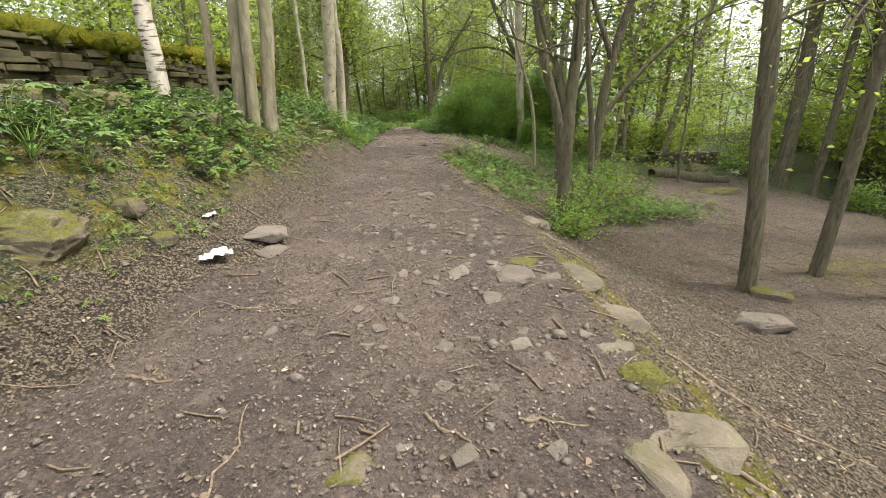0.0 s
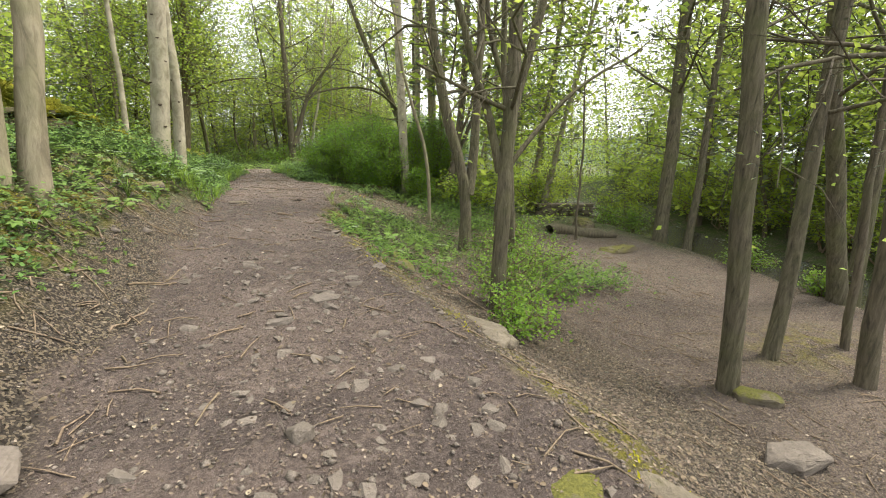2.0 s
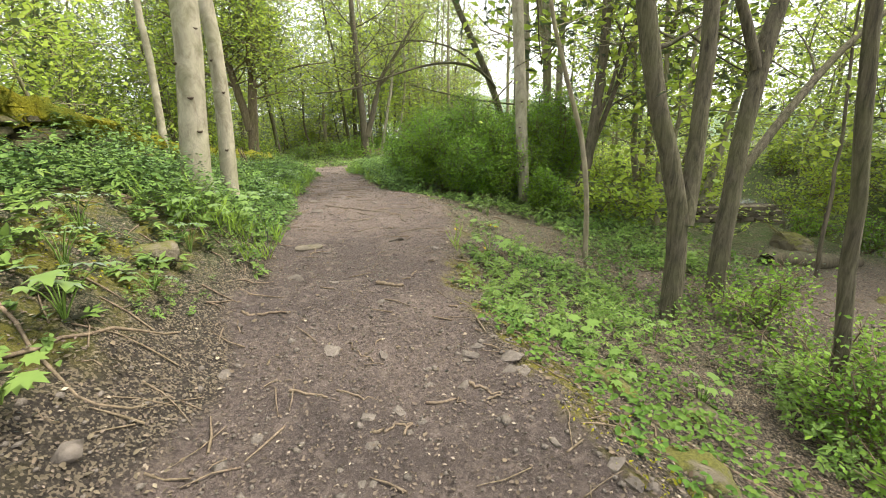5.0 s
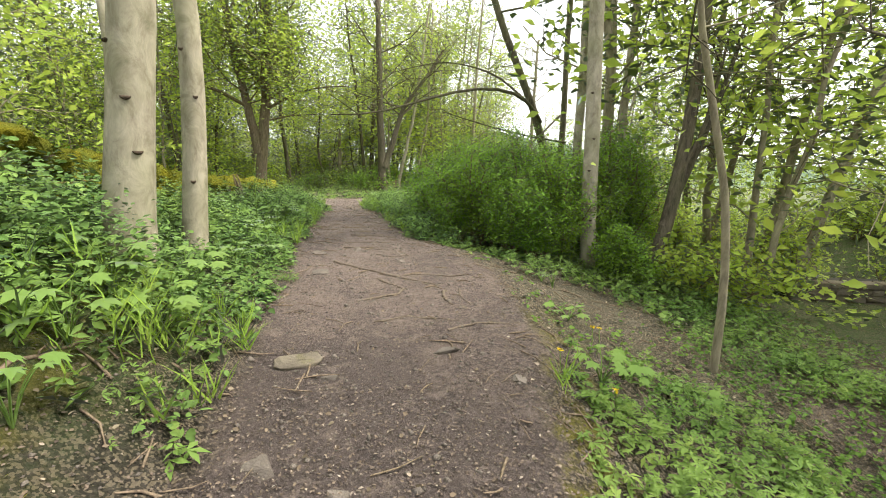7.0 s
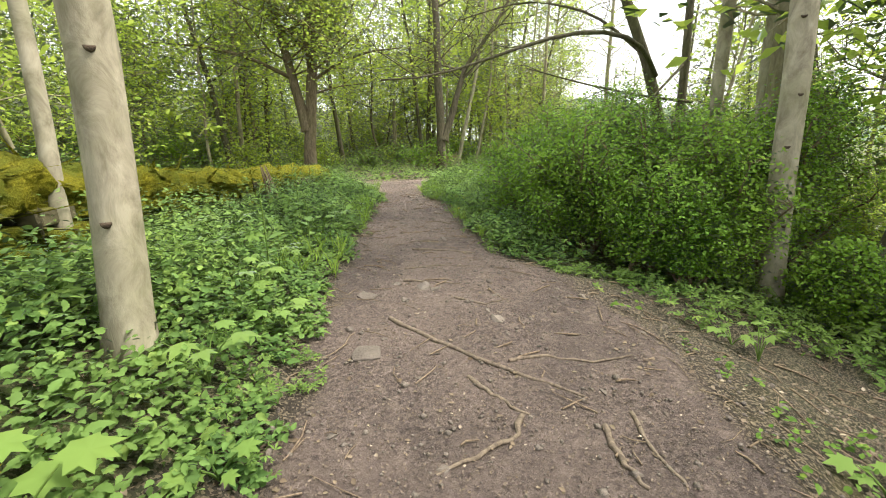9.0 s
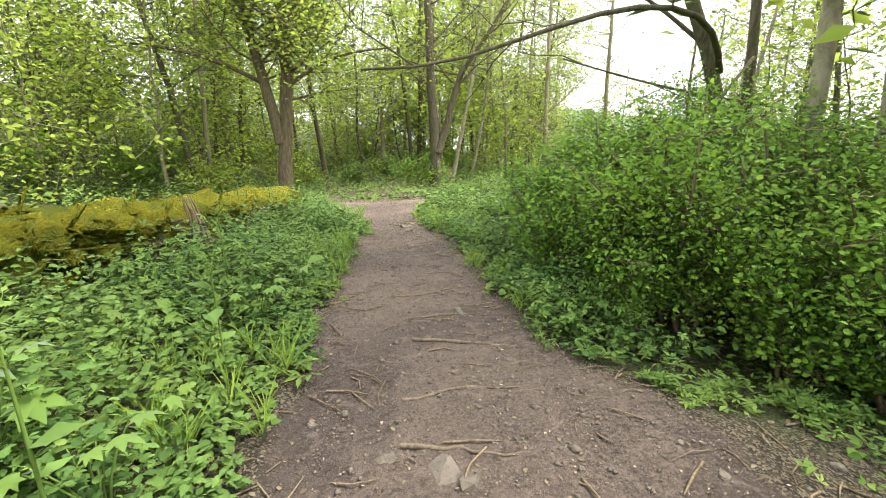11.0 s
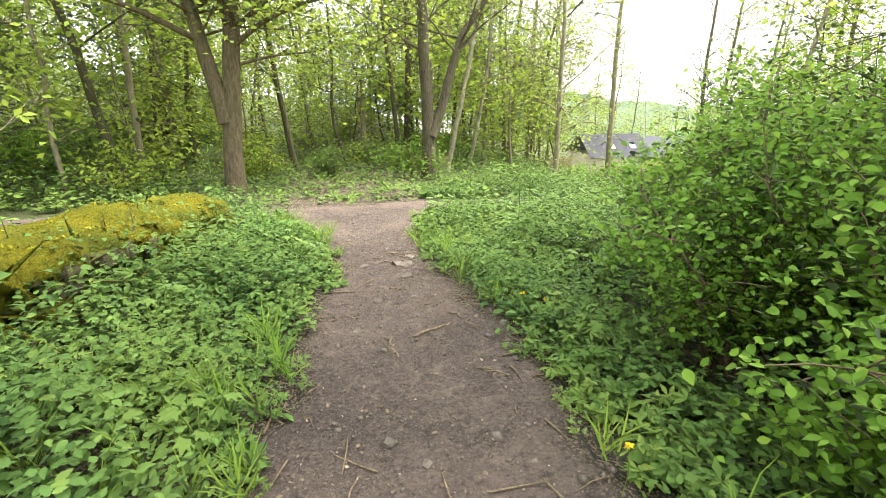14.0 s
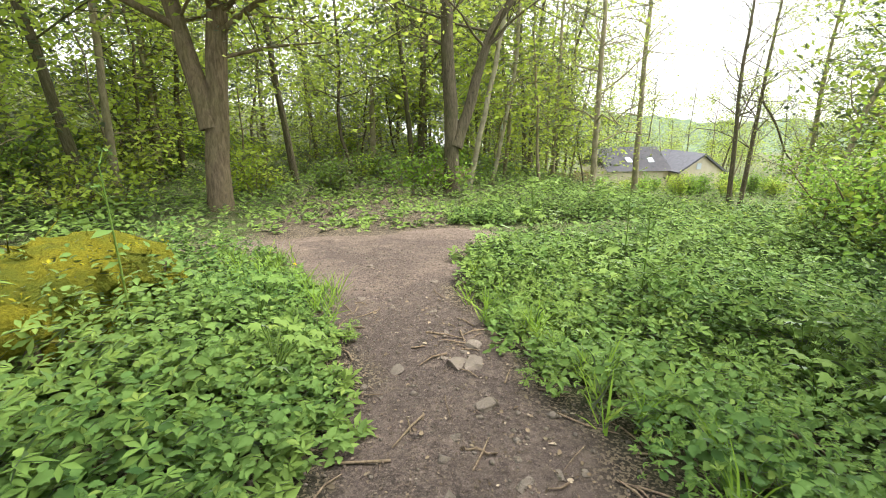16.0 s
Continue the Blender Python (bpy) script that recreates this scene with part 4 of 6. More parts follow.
for q in range(46):
    for _ in range(50):
        x, y = rng.uniform(-14, 13), rng.uniform(11, 44)
        if ((x < -4 and y > 16) or (y > 26.5) or (x > 5 and y < 24)) and cross_way(x, y) > 1.8 and not (5 < x and y > 26) and stream_off(x, y) > 2:
            break
    else:
        continue
    shrub("leafy undergrowth shrub in the wood", x, y, rng.uniform(0.8, 1.7), rng.uniform(0.9, 1.5), 360 + q, 8, 14, 0.12, (GREEN_A, GREEN_C, GREEN_D, GREEN_C)[q % 4])
for q, (x, y) in enumerate([(13.6, 8), (14.2, 10.5), (14.6, 13), (13.2, 5.2), (13.4, 2.5), (15.2, 16), (16.5, 12), (16, 7), (17, 19), (12.4, 14.5), (11.5, 17), (13.4, 21), (9.5, 15.5), (8.3, 17.5)]):
    shrub("leafy bank shrub across the stream", x, y, 1.7, 1.6, 400 + q, 9, 16, 0.10, GREEN_C)
for q, y in enumerate([0.5, 2.2, 3.8, 5.4, 7.0, 8.3, 11.2, 12.6]):
    x = 10.9 + 0.28 * (y - 7) + 0.5 * math.sin(y * 0.35) + 1.75
    shrub("leafy shrub overhanging the stream", x, y, 1.5 + 0.2 * (q % 3), 1.35, 415 + q, 9, 18, 0.085, GREEN_C)
for q, y in enumerate([1.0, 3.0, 4.6, 6.4, 8.0, 11.6, 13.0]):
    x = 10.9 + 0.28 * (y - 7) + 0.5 * math.sin(y * 0.35) - 1.75
    shrub("low leafy plant on the near stream bank", x, y, 0.5 + 0.12 * (q % 3), 0.6, 445 + q, 7, 12, 0.06, GREEN_D)
for q in range(16):
    shrub("hedge of leafy bushes in front of the house", 18.5 + q * 1.15, 52 + 1.5 * math.sin(q * 1.7), 1.9, 1.3, 4300 + q, 8, 14, 0.16, (GREEN_C, GREEN_D)[q % 2])


# ---- ground plants ----
def cover(name, label, count, box, height, weight, leaf, shape, material, seed, per=9, spread=0.09, rise=0.1):
    """Low plants over a stretch of ground, where weight(x, y) lets them grow, up to height(x, y)."""
    rng = np.random.default_rng(seed)
    x, y = rng.uniform(box[0], box[1], count), rng.uniform(box[2], box[3], count)
    keep = rng.uniform(0, 1, count) < weight(x, y)
    x, y = x[keep], y[keep]
    h = height(x, y) * rng.uniform(0.45, 1.15, len(x)) * (0.62 + 0.62 * patch(x, y, 2.7, 0.35, 0.65, seed % 7))
    xr, yr, hr = np.repeat(x, per), np.repeat(y, per), np.repeat(h, per)
    up = np.tile(np.linspace(0.25, 1.0, per), len(x))
    wide = np.minimum(0.35 + hr, 1.0) * spread * (1.25 - 0.7 * up)
    a = rng.uniform(0, 2 * np.pi, len(xr))
    at = np.stack([xr + np.cos(a) * wide, yr + np.sin(a) * wide, ground_z(xr, yr) + hr * up + 0.01], 1)
    g = Geo()
    leaves(g, at, leaf * (0.75 + 0.5 * rng.uniform(0, 1, len(at))) * (1.15 - 0.45 * up), shape, rng, 0.45, None, rise)
    ob = g.link(name, material, None, False)
    return tagged(ob, label, "plants", "", "stuff")


def side_l(x, y):
    return left_of(y) - x


def side_r(x, y):
    return x - right_of(y)


def off_track(x, y):
    return smooth01(0.7, 1.0, cross_way(x, y)) * (1 - (y > 23.6) * (x < 1.6) * (x > -14) * (y < 24.0 + 0.12 * x))


def patch(x, y, s, lo, hi, seed):
    return smooth01(lo, hi, wob(x, y, s, seed) * 0.5 + 0.5)


cover("nettles", "dense bed of fresh nettles and leafy weeds along the path", 9000, (-3.2, 0.2, 9.5, 24.5), lambda x, y: np.interp(side_l(x, y), [0, 0.25, 0.8, 2], [0.06, 0.2, 0.44, 0.5]),
      lambda x, y: smooth01(0.03, 0.25, side_l(x, y) + 0.1 * wob(x, y, 5)) * smooth01(9.3, 12, y + 1.4 * wob(x, y, 2.0)) * off_track(x, y) * (1 - 0.85 * smooth01(-1.9, -2.2, x) * smooth01(20.4, 20.8, y)), 0.062, "toothed", GREEN_B, 501, 10, 0.12)
cover("ground_elder", "bright ground elder along the path edge", 4600, (-3.2, 0.2, 9.5, 24.5), lambda x, y: np.interp(side_l(x, y), [0, 0.25, 0.8, 2], [0.06, 0.18, 0.42, 0.5]),
      lambda x, y: smooth01(0.0, 0.2, side_l(x, y) + 0.1 * wob(x, y, 5)) * smooth01(9.0, 11.5, y + 1.4 * wob(x, y, 2.0)) * off_track(x, y) * patch(x, y, 1.6, 0.3, 0.6, 2), 0.09, "three", GREEN_A, 502, 7, 0.11)
cover("nettles", "dense bed of nettles and brambles beside the path", 12500, (0.5, 9, 14.6, 26.5), lambda x, y: np.interp(side_r(x, y), [0, 0.3, 1, 2.5], [0.06, 0.25, 0.5, 0.6]),
      lambda x, y: smooth01(0.03, 0.3, side_r(x, y) + 0.1 * wob(x, y, 5)) * smooth01(14.7, 16, y) * off_track(x, y) * (1 - 0.85 * smooth01(0.75, 1.3, side_r(x, y)) * (1 - smooth01(19.2, 20.4, y))), 0.064, "toothed", GREEN_B, 503, 11, 0.12)
cover("ground_elder", "bright ground elder beside the path", 7500, (0.5, 9, 14.6, 27), lambda x, y: np.interp(side_r(x, y), [0, 0.3, 1, 2.5], [0.07, 0.25, 0.48, 0.6]),
      lambda x, y: smooth01(0.0, 0.25, side_r(x, y) + 0.1 * wob(x, y, 5)) * smooth01(14.6, 16, y) * off_track(x, y) * patch(x, y, 1.3, 0.3, 0.6, 5) * (1 - 0.9 * smooth01(0.75, 1.3, side_r(x, y)) * (1 - smooth01(19.2, 20.4, y))), 0.095, "three", GREEN_A, 504, 7, 0.12)
cover("cow_parsley", "fine feathery cow parsley leaves among the nettles", 4200, (-2.6, 0.2, 9.8, 24.2), lambda x, y: np.interp(side_l(x, y), [0, 0.25, 0.8, 2], [0.07, 0.24, 0.5, 0.54]),
      lambda x, y: smooth01(-0.05, 0.15, side_l(x, y) + 0.12 * wob(x, y, 6)) * smooth01(9.6, 11.5, y) * off_track(x, y) * patch(x, y, 1.9, 0.35, 0.6, 11), 0.036, "three", GREEN_A, 520, 12, 0.10)
cover("cow_parsley", "fine feathery cow parsley leaves beside the path", 5200, (0.5, 6.5, 14.6, 25.5), lambda x, y: np.interp(side_r(x, y), [0, 0.3, 1, 2.5], [0.07, 0.28, 0.54, 0.64]),
      lambda x, y: smooth01(-0.05, 0.2, side_r(x, y) + 0.12 * wob(x, y, 6)) * smooth01(14.7, 16, y) * off_track(x, y) * patch(x, y, 1.7, 0.35, 0.6, 13) * (1 - 0.85 * smooth01(0.75, 1.3, side_r(x, y)) * (1 - smooth01(19.2, 20.4, y))), 0.038, "three", GREEN_A, 521, 12, 0.11)
cover("ivy", "low ivy and creeping plants on the slope", 5200, (0.5, 6.5, 6.2, 16), lambda x, y: np.interp(side_r(x, y), [0, 0.5, 2.5], [0.05, 0.13, 0.22]),
      lambda x, y: smooth01(0.02, 0.3, side_r(x, y) + 0.15 * wob(x, y, 4)) * patch(x, y, 1.9, 0.25, 0.55, 1) * (1 - 0.7 * (x > 4.8) * (y < 9)) * smooth01(6.4, 7.6, y) * (1 - 0.7 * (y > 10) * (y < 14.6) * (x < 3.4)), 0.05, "ovate", GREEN_E, 505, 7, 0.1)
cover("ground_elder", "patches of fresh green plants on the slope", 3600, (0.6, 5.5, 7.2, 15), lambda x, y: np.interp(side_r(x, y), [0, 0.5, 2.5], [0.06, 0.17, 0.3]),
      lambda x, y: smooth01(0.02, 0.25, side_r(x, y) + 0.15 * wob(x, y, 4)) * patch(x, y, 1.5, 0.35, 0.65, 7) * (1 - 0.9 * (y > 10.4) * (y < 14.6) * (x < 2.3)), 0.07, "three", GREEN_A, 506, 7, 0.09)
cover("ivy", "low dark leaves scattered on the bank", 5600, (-4.5, -0.6, -0.5, 11.5), lambda x, y: 0.08 + 0.1 * patch(x, y, 2, 0.4, 0.7, 3),
      lambda x, y: smooth01(0.35, 0.8, side_l(x, y)) * patch(x, y, 1.7, 0.3, 0.6, 4), 0.055, "ovate", GREEN_B, 507, 7, 0.1)
cover("ground_elder", "clumps of leafy weeds on the bank", 1350, (-4.2, -0.8, -0.5, 12), lambda x, y: 0.08 + 0.13 * patch(x, y, 1.2, 0.4, 0.75, 6),
      lambda x, y: smooth01(0.35, 0.9, side_l(x, y)) * np.maximum(patch(x, y, 1.2, 0.5, 0.7, 6), smooth01(6.5, 9.5, y) * 0.8), 0.12, "three", GREEN_A, 508, 7, 0.14)
cover("small_weeds", "small bright weeds and seedlings scattered on the bank", 3000, (-3.6, -0.7, 0.5, 9.5), lambda x, y: 0.03 + 0.06 * patch(x, y, 2, 0.4, 0.7, 5),
      lambda x, y: smooth01(0.15, 0.5, side_l(x, y)) * patch(x, y, 2.6, 0.42, 0.6, 12), 0.035, "three", GREEN_A, 514, 6, 0.06)
cover("grass", "tufts of soft grass along the path edge", 1700, (-2.6, 1.6, 10, 24), lambda x, y: 0.14 + 0.1 * patch(x, y, 2, 0.4, 0.7, 3),
      lambda x, y: np.maximum(smooth01(0.0, 0.12, side_l(x, y)) * (1 - smooth01(0.5, 1.4, side_l(x, y))), 0.4 * smooth01(0.0, 0.12, side_r(x, y)) * (1 - smooth01(0.3, 0.6, side_r(x, y)))) * patch(x, y, 1.4, 0.42, 0.62, 9) * off_track(x, y), 0.24, "blade", GRASS, 509, 14, 0.05, 1.6)
cover("undergrowth", "leafy undergrowth across the wood floor", 10000, (-16, 14, 25.2, 48), lambda x, y: np.interp(y, [25, 27, 31, 36], [0.1, 0.18, 0.4, 0.7]),
      lambda x, y: off_track(x, y) * np.where(y < 31, 1.0, 0.6), 0.115, "simple", GREEN_A, 510, 10, 0.2)
cover("undergrowth", "leafy undergrowth on the wooded slope", 5600, (-20, -3.6, 8, 27), lambda x, y: 0.25 + 0.35 * patch(x, y, 0.6, 0.3, 0.7, 1),
      lambda x, y: off_track(x, y) * np.where(x > -9, 1.0, 0.7), 0.16, "simple", GREEN_A, 511, 8, 0.22)
cover("undergrowth", "leafy undergrowth on the far stream bank", 5200, (6, 26, -3, 30), lambda x, y: 0.3 + 0.4 * patch(x, y, 0.6, 0.3, 0.7, 2),
      lambda x, y: smooth01(1.6, 2.4, stream_off(x, y)) * ((x > 12) | (y > 13)), 0.15, "simple", GREEN_C, 512, 8, 0.22)
cover("undergrowth", "weeds and bushes falling away towards the house", 4600, (4, 40, 25.5, 58), lambda x, y: 0.5 + 0.3 * patch(x, y, 0.5, 0.3, 0.7, 4),
      lambda x, y: off_track(x, y) * 0.9, 0.19, "simple", GREEN_A, 513, 9, 0.3)


def big_plant(seed, n, size, tall):
    """A rosette of large lobed leaves on stalks."""
    rng = np.random.default_rng(seed)
    root = new("leafy_plant")
    for q in range(n):
        a = 2 * np.pi * q / n + rng.uniform(-0.4, 0.4)
        out, up = rng.uniform(0.1, 0.24) * size / 0.18, tall * rng.uniform(0.55, 1.0)
        end = np.array([np.cos(a) * out, np.sin(a) * out, up])
        st = Geo()
        tube(st, curve([(0, 0, 0), (end[0] * 0.4, end[1] * 0.4, up * 0.75), end], 5), np.linspace(0.006, 0.003, 5), 4)
        st.link("stalk", GREEN_A, root)
        lf = Geo()
        leaves(lf, [end], size, "lobed", rng, 0.15, np.array([[np.cos(a) * 2, np.sin(a) * 2, -0.1]]))
        lf.link("leaf", GREEN_A, root, False)
    return tagged(root, "broad-leaved green plant growing beside the path", "plant", "broad-leaved plants")


PLANTS = [big_plant(601, 8, 0.14, 0.32), big_plant(602, 7, 0.12, 0.25), big_plant(603, 10, 0.155, 0.38), big_plant(604, 6, 0.105, 0.2)]
spots = [(-2.6, 4.0, 1), (-2.9, 5.0, 1), (-2.3, 5.2, 1), (-2.45, 4.4, 3), (-1.9, 5.6, 0), (-1.75, 5.9, 1), (-2.6, 3.2, 1), (-2.4, 3.2, 3), (-2.35, 3.35, 2), (-2.6, 3.6, 2), (-2.15, 3.6, 0), (-3.0, 4.4, 0), (-2.0, 5.1, 3), (-1.55, 6.3, 3), (-1.3, 7.6, 3), (-1.35, 8.2, 0), (-1.5, 8.6, 1), (-1.2, 8.9, 3), (-1.7, 9.3, 0),
         (-1.25, 10.3, 2), (-1.0, 10.7, 0), (-1.35, 10.9, 2), (-1.1, 11.5, 0), (-0.75, 12.0, 3), (-1.2, 9.8, 1), (-1.0, 12.6, 0), (-1.5, 13.2, 2), (-1.1, 13.5, 2), (-1.8, 13.0, 0), (-0.85, 13.3, 1), (-1.35, 14.2, 2)]
rng = np.random.default_rng(9)
for _ in range(30):
    y = rng.uniform(13.5, 22.5)
    spots.append((left_of(y) - rng.uniform(0.3, 1.4), y, int(rng.choice((1, 3)))))
for _ in range(70):
    y = rng.uniform(15.5, 25)
    spots.append((right_of(y) + rng.uniform(0.3, 3.2), y, int(rng.choice((0, 1, 1, 3)))))
for _ in range(14):
    y = rng.uniform(7.5, 14)
    spots.append((right_of(y) + rng.uniform(0.4, 2.2), y, int(rng.choice((1, 3)))))
used = set()
for x, y, k in spots:
    lift = 0.22 if y > 13.5 else 0.0
    m = Matrix.Translation((x, y, gz(x, y) - 0.01)) @ Euler((rng.normal(0, 0.1), rng.normal(0, 0.1), rng.uniform(0, 6.28))).to_matrix().to_4x4() @ Matrix.Diagonal((*([rng.uniform(0.7, 1.1)] * 2), rng.uniform(0.9, 1.2) + lift * 2.4, 1))
    if k in used:
        ob = copy_thing(PLANTS[k], m)
    else:
        ob = PLANTS[k]
        used.add(k)
    ob.matrix_basis = m


def dandelion(x, y):
    root = new("dandelion")
    root.location = (x, y, gz(x, y))
    st, hd = Geo(), Geo()
    tube(st, [(0, 0, 0), (0.01, 0, 0.12), (0, 0.01, 0.24)], [0.003, 0.003, 0.003], 4)
    st.link("stalk", GREEN_A, root)
    r2 = np.random.default_rng(int(x * 100) % 97 + 3)
    leaves(hd, np.repeat([[0, 0.01, 0.24]], 26, 0), 0.022, "simple", r2, 0.5, None, 0.4)
    hd.link("flower", PETAL, root, False, "yellow flower head")
    tagged(root, "yellow dandelion in the weeds beside the path", "flower", "dandelions")


for x, y in [(1.55, 10.1), (1.3, 10.35), (1.95, 11.0), (2.05, 11.05), (1.25, 19.0), (1.4, 18.9), (-0.75, 22.4), (1.05, 17.3)]:
    dandelion(x, y)


# ---- stones ----
def rock(name, label, sx, sy, sz, seed, material, subdiv=3, category="stone", group="", boxy=0.6):
    """An angular broken stone: a hull with rough faces."""
    rng = np.random.default_rng(900 + seed)
    p = rng.normal(0, 1, (26 if subdiv > 2.6 else 15, 3))
    if boxy < 0.3:                                          # squared building stone
        p[:8] = np.array([(a, b, c) for a in (-1, 1) for b in (-1, 1) for c in (-1, 1)]) * rng.uniform(0.75, 1.2, (8, 3))
    p /= np.linalg.norm(p, axis=1)[:, None]
    p = np.sign(p) * np.abs(p) ** boxy * np.array([sx, sy, sz])
    bm = bmesh.new()
    for q in p:
        bm.verts.new(q)
    hull = bmesh.ops.convex_hull(bm, input=bm.verts[:])
    bmesh.ops.delete(bm, geom=[v for v in hull["geom_interior"] if isinstance(v, bmesh.types.BMVert)], context="VERTS")
    if subdiv > 2:
        bmesh.ops.bevel(bm, geom=bm.edges[:], offset=0.12 * min(sx, sy, sz), segments=1, affect="EDGES")
    if subdiv > 2.6:
        bmesh.ops.triangulate(bm, faces=bm.faces[:])
        bmesh.ops.subdivide_edges(bm, edges=bm.edges[:], cuts=2, use_grid_fill=True)
        off = Vector((seed * 3.7, seed * 1.9, seed * 2.3))
        k = 0.12 * (sx * sy * sz) ** (1 / 3)
        for v in bm.verts:
            v.co += v.co.normalized() * k * (noise.noise(v.co * 9 + off) + 0.6 * noise.noise(v.co * 26 + off))
    me = bpy.data.meshes.new(name)
    bm.to_mesh(me)
    bm.free()
    me.materials.append(material)
    ob = new(name, me)
    return tagged(ob, label, category, group)


def set_down(ob, x, y, sink, rz, rx=0.0, ry=0.0):
    ob.matrix_basis = pose(x, y, gz(x, y) + sink, rx, ry, rz)


for q, (x, y, sx, sy, sz, sink, rz, label) in enumerate([
        (1.3, 1.72, 0.11, 0.14, 0.08, -0.02, 20, "mossy angular rock at the path edge"), (1.28, 1.38, 0.25, 0.16, 0.055, -0.03, -15, "flat pale slab at the path edge"), (1.06, 1.2, 0.09, 0.16, 0.05, -0.01, 10, "flat pale slab at the path edge"),
        (1.28, 2.02, 0.11, 0.1, 0.05, -0.02, 40, "flat pale slab at the path edge"), (1.5, 2.5, 0.17, 0.26, 0.06, -0.03, 25, "half-buried stone slab along the path edge"), (1.45, 3.1, 0.15, 0.28, 0.06, -0.03, 20, "half-buried stone slab along the path edge"),
        (1.62, 4.9, 0.13, 0.14, 0.07, -0.01, 30, "rounded pale boulder at the path edge"), (1.85, 5.4, 0.13, 0.33, 0.07, 0.0, 15, "long pale slab lying down the slope"), (1.7, 5.0, 0.1, 0.2, 0.06, 0.0, 25, "long pale slab lying down the slope"),
        (0.95, 3.05, 0.18, 0.15, 0.03, -0.012, 10, "flat pale stone set in the path"), (1.12, 3.3, 0.12, 0.13, 0.03, -0.012, 70, "flat mossy stone set in the path"), (-0.1, 1.35, 0.11, 0.085, 0.025, -0.008, 0, "flat grey stone set in the path"),
        (0.47, 5.7, 0.14, 0.1, 0.03, -0.005, 20, "flat stone set in the path"), (0.1, 4.0, 0.06, 0.06, 0.04, 0.01, 20, "small pale stone on the path"), (3.86, 3.8, 0.3, 0.17, 0.11, 0.04, -20, "large flat-topped rock on the lower ground"),
        (4.62, 4.55, 0.24, 0.13, 0.08, 0.02, -35, "mossy rock at the foot of a tree"), (5.0, 2.6, 0.35, 0.14, 0.07, 0.02, -20, "long stone on the lower ground"),
        (-1.16, 4.02, 0.25, 0.2, 0.06, -0.005, 15, "pitted pale boulder beside the path"), (-1.0, 3.8, 0.15, 0.11, 0.05, -0.005, 60, "pitted pale boulder beside the path"), (-2.25, 2.8, 0.46, 0.4, 0.3, -0.3, 30, "large moss-covered rock on the bank"),
        (-1.85, 3.4, 0.12, 0.1, 0.08, 0.02, 0, "mossy stone on the bank"), (-1.6, 3.3, 0.1, 0.08, 0.06, 0.01, 50, "mossy stone on the bank"), (-3.3, 4.6, 0.4, 0.3, 0.2, 0.0, 20, "mossy tumbled rock below the wall"), (-3.0, 5.3, 0.35, 0.25, 0.18, 0.0, 70, "mossy tumbled rock below the wall"),
        (-2.2, 5.8, 0.3, 0.22, 0.12, 0.0, 10, "mossy tumbled rock below the wall"), (-2.9, 3.6, 0.28, 0.24, 0.15, 0.0, 40, "mossy tumbled rock below the wall"), (-0.3, 10.85, 0.16, 0.1, 0.03, 0.005, 15, "flat pale stone at the path edge"),
        (-0.22, 13.1, 0.11, 0.1, 0.03, 0.0, 0, "flat pale stone set in the path"), (1.75, 8.1, 0.12, 0.2, 0.1, 0.0, 20, "mossy stone on the slope"), (1.6, 7.2, 0.14, 0.2, 0.1, 0.0, 30, "mossy stone on the slope"),
        (2.35, 7.9, 0.15, 0.12, 0.1, 0.0, 20, "grey stone on the slope"), (0.5, 20.2, 0.07, 0.05, 0.03, 0.005, 20, "small pale stone on the path"), (0.6, 20.9, 0.06, 0.06, 0.03, 0.005, 60, "small pale stone on the path"),
        (7.6, 9.6, 0.6, 0.25, 0.14, 0.0, 10, "long mossy rock on the lower ground"), (8.6, 12.0, 0.5, 0.3, 0.3, 0.0, 60, "grey rock by the lower path"), (-1.35, 9.4, 0.2, 0.14, 0.1, 0.0, 20, "mossy stone on the bank")]):
    set_down(rock("stone", label, sx, sy, sz, q + 1, STONE_M if "moss" in label or "grey" in label else STONE_E if "edge" in label or "slope" in label else STONE, 3), x, y, sink, rz)

LOOSE = [rock("stone", "loose pale stone lying on the path", 0.045 + 0.012 * (q % 3), 0.032 + 0.008 * (q % 4), 0.018 + 0.004 * (q % 2), 60 + q, STONE, 2, "stone", "loose stones on the path") for q in range(7)]
rng = np.random.default_rng(21)
for q in range(296):
    y = float(np.clip(rng.normal(4.6, 2.2), 0.7, 13)) if q < 245 else rng.uniform(8, 23)
    x = rng.uniform(left_of(y) + 0.1, right_of(y) - 0.02)
    if q < 230:
        x = float(np.clip(rng.normal(0.4, 0.5), left_of(y), right_of(y)))
    s = float(np.clip(rng.lognormal(-0.25, 0.4), 0.35, 1.9))
    m = Matrix.Translation((x, y, gz(x, y) - 0.004)) @ Euler((rng.normal(0, 0.15), rng.normal(0, 0.15), rng.uniform(0, 6.28))).to_matrix().to_4x4() @ Matrix.Scale(s, 4)
    ob = LOOSE[q] if q < 7 else copy_thing(LOOSE[q % 7], m)
    ob.matrix_basis = m


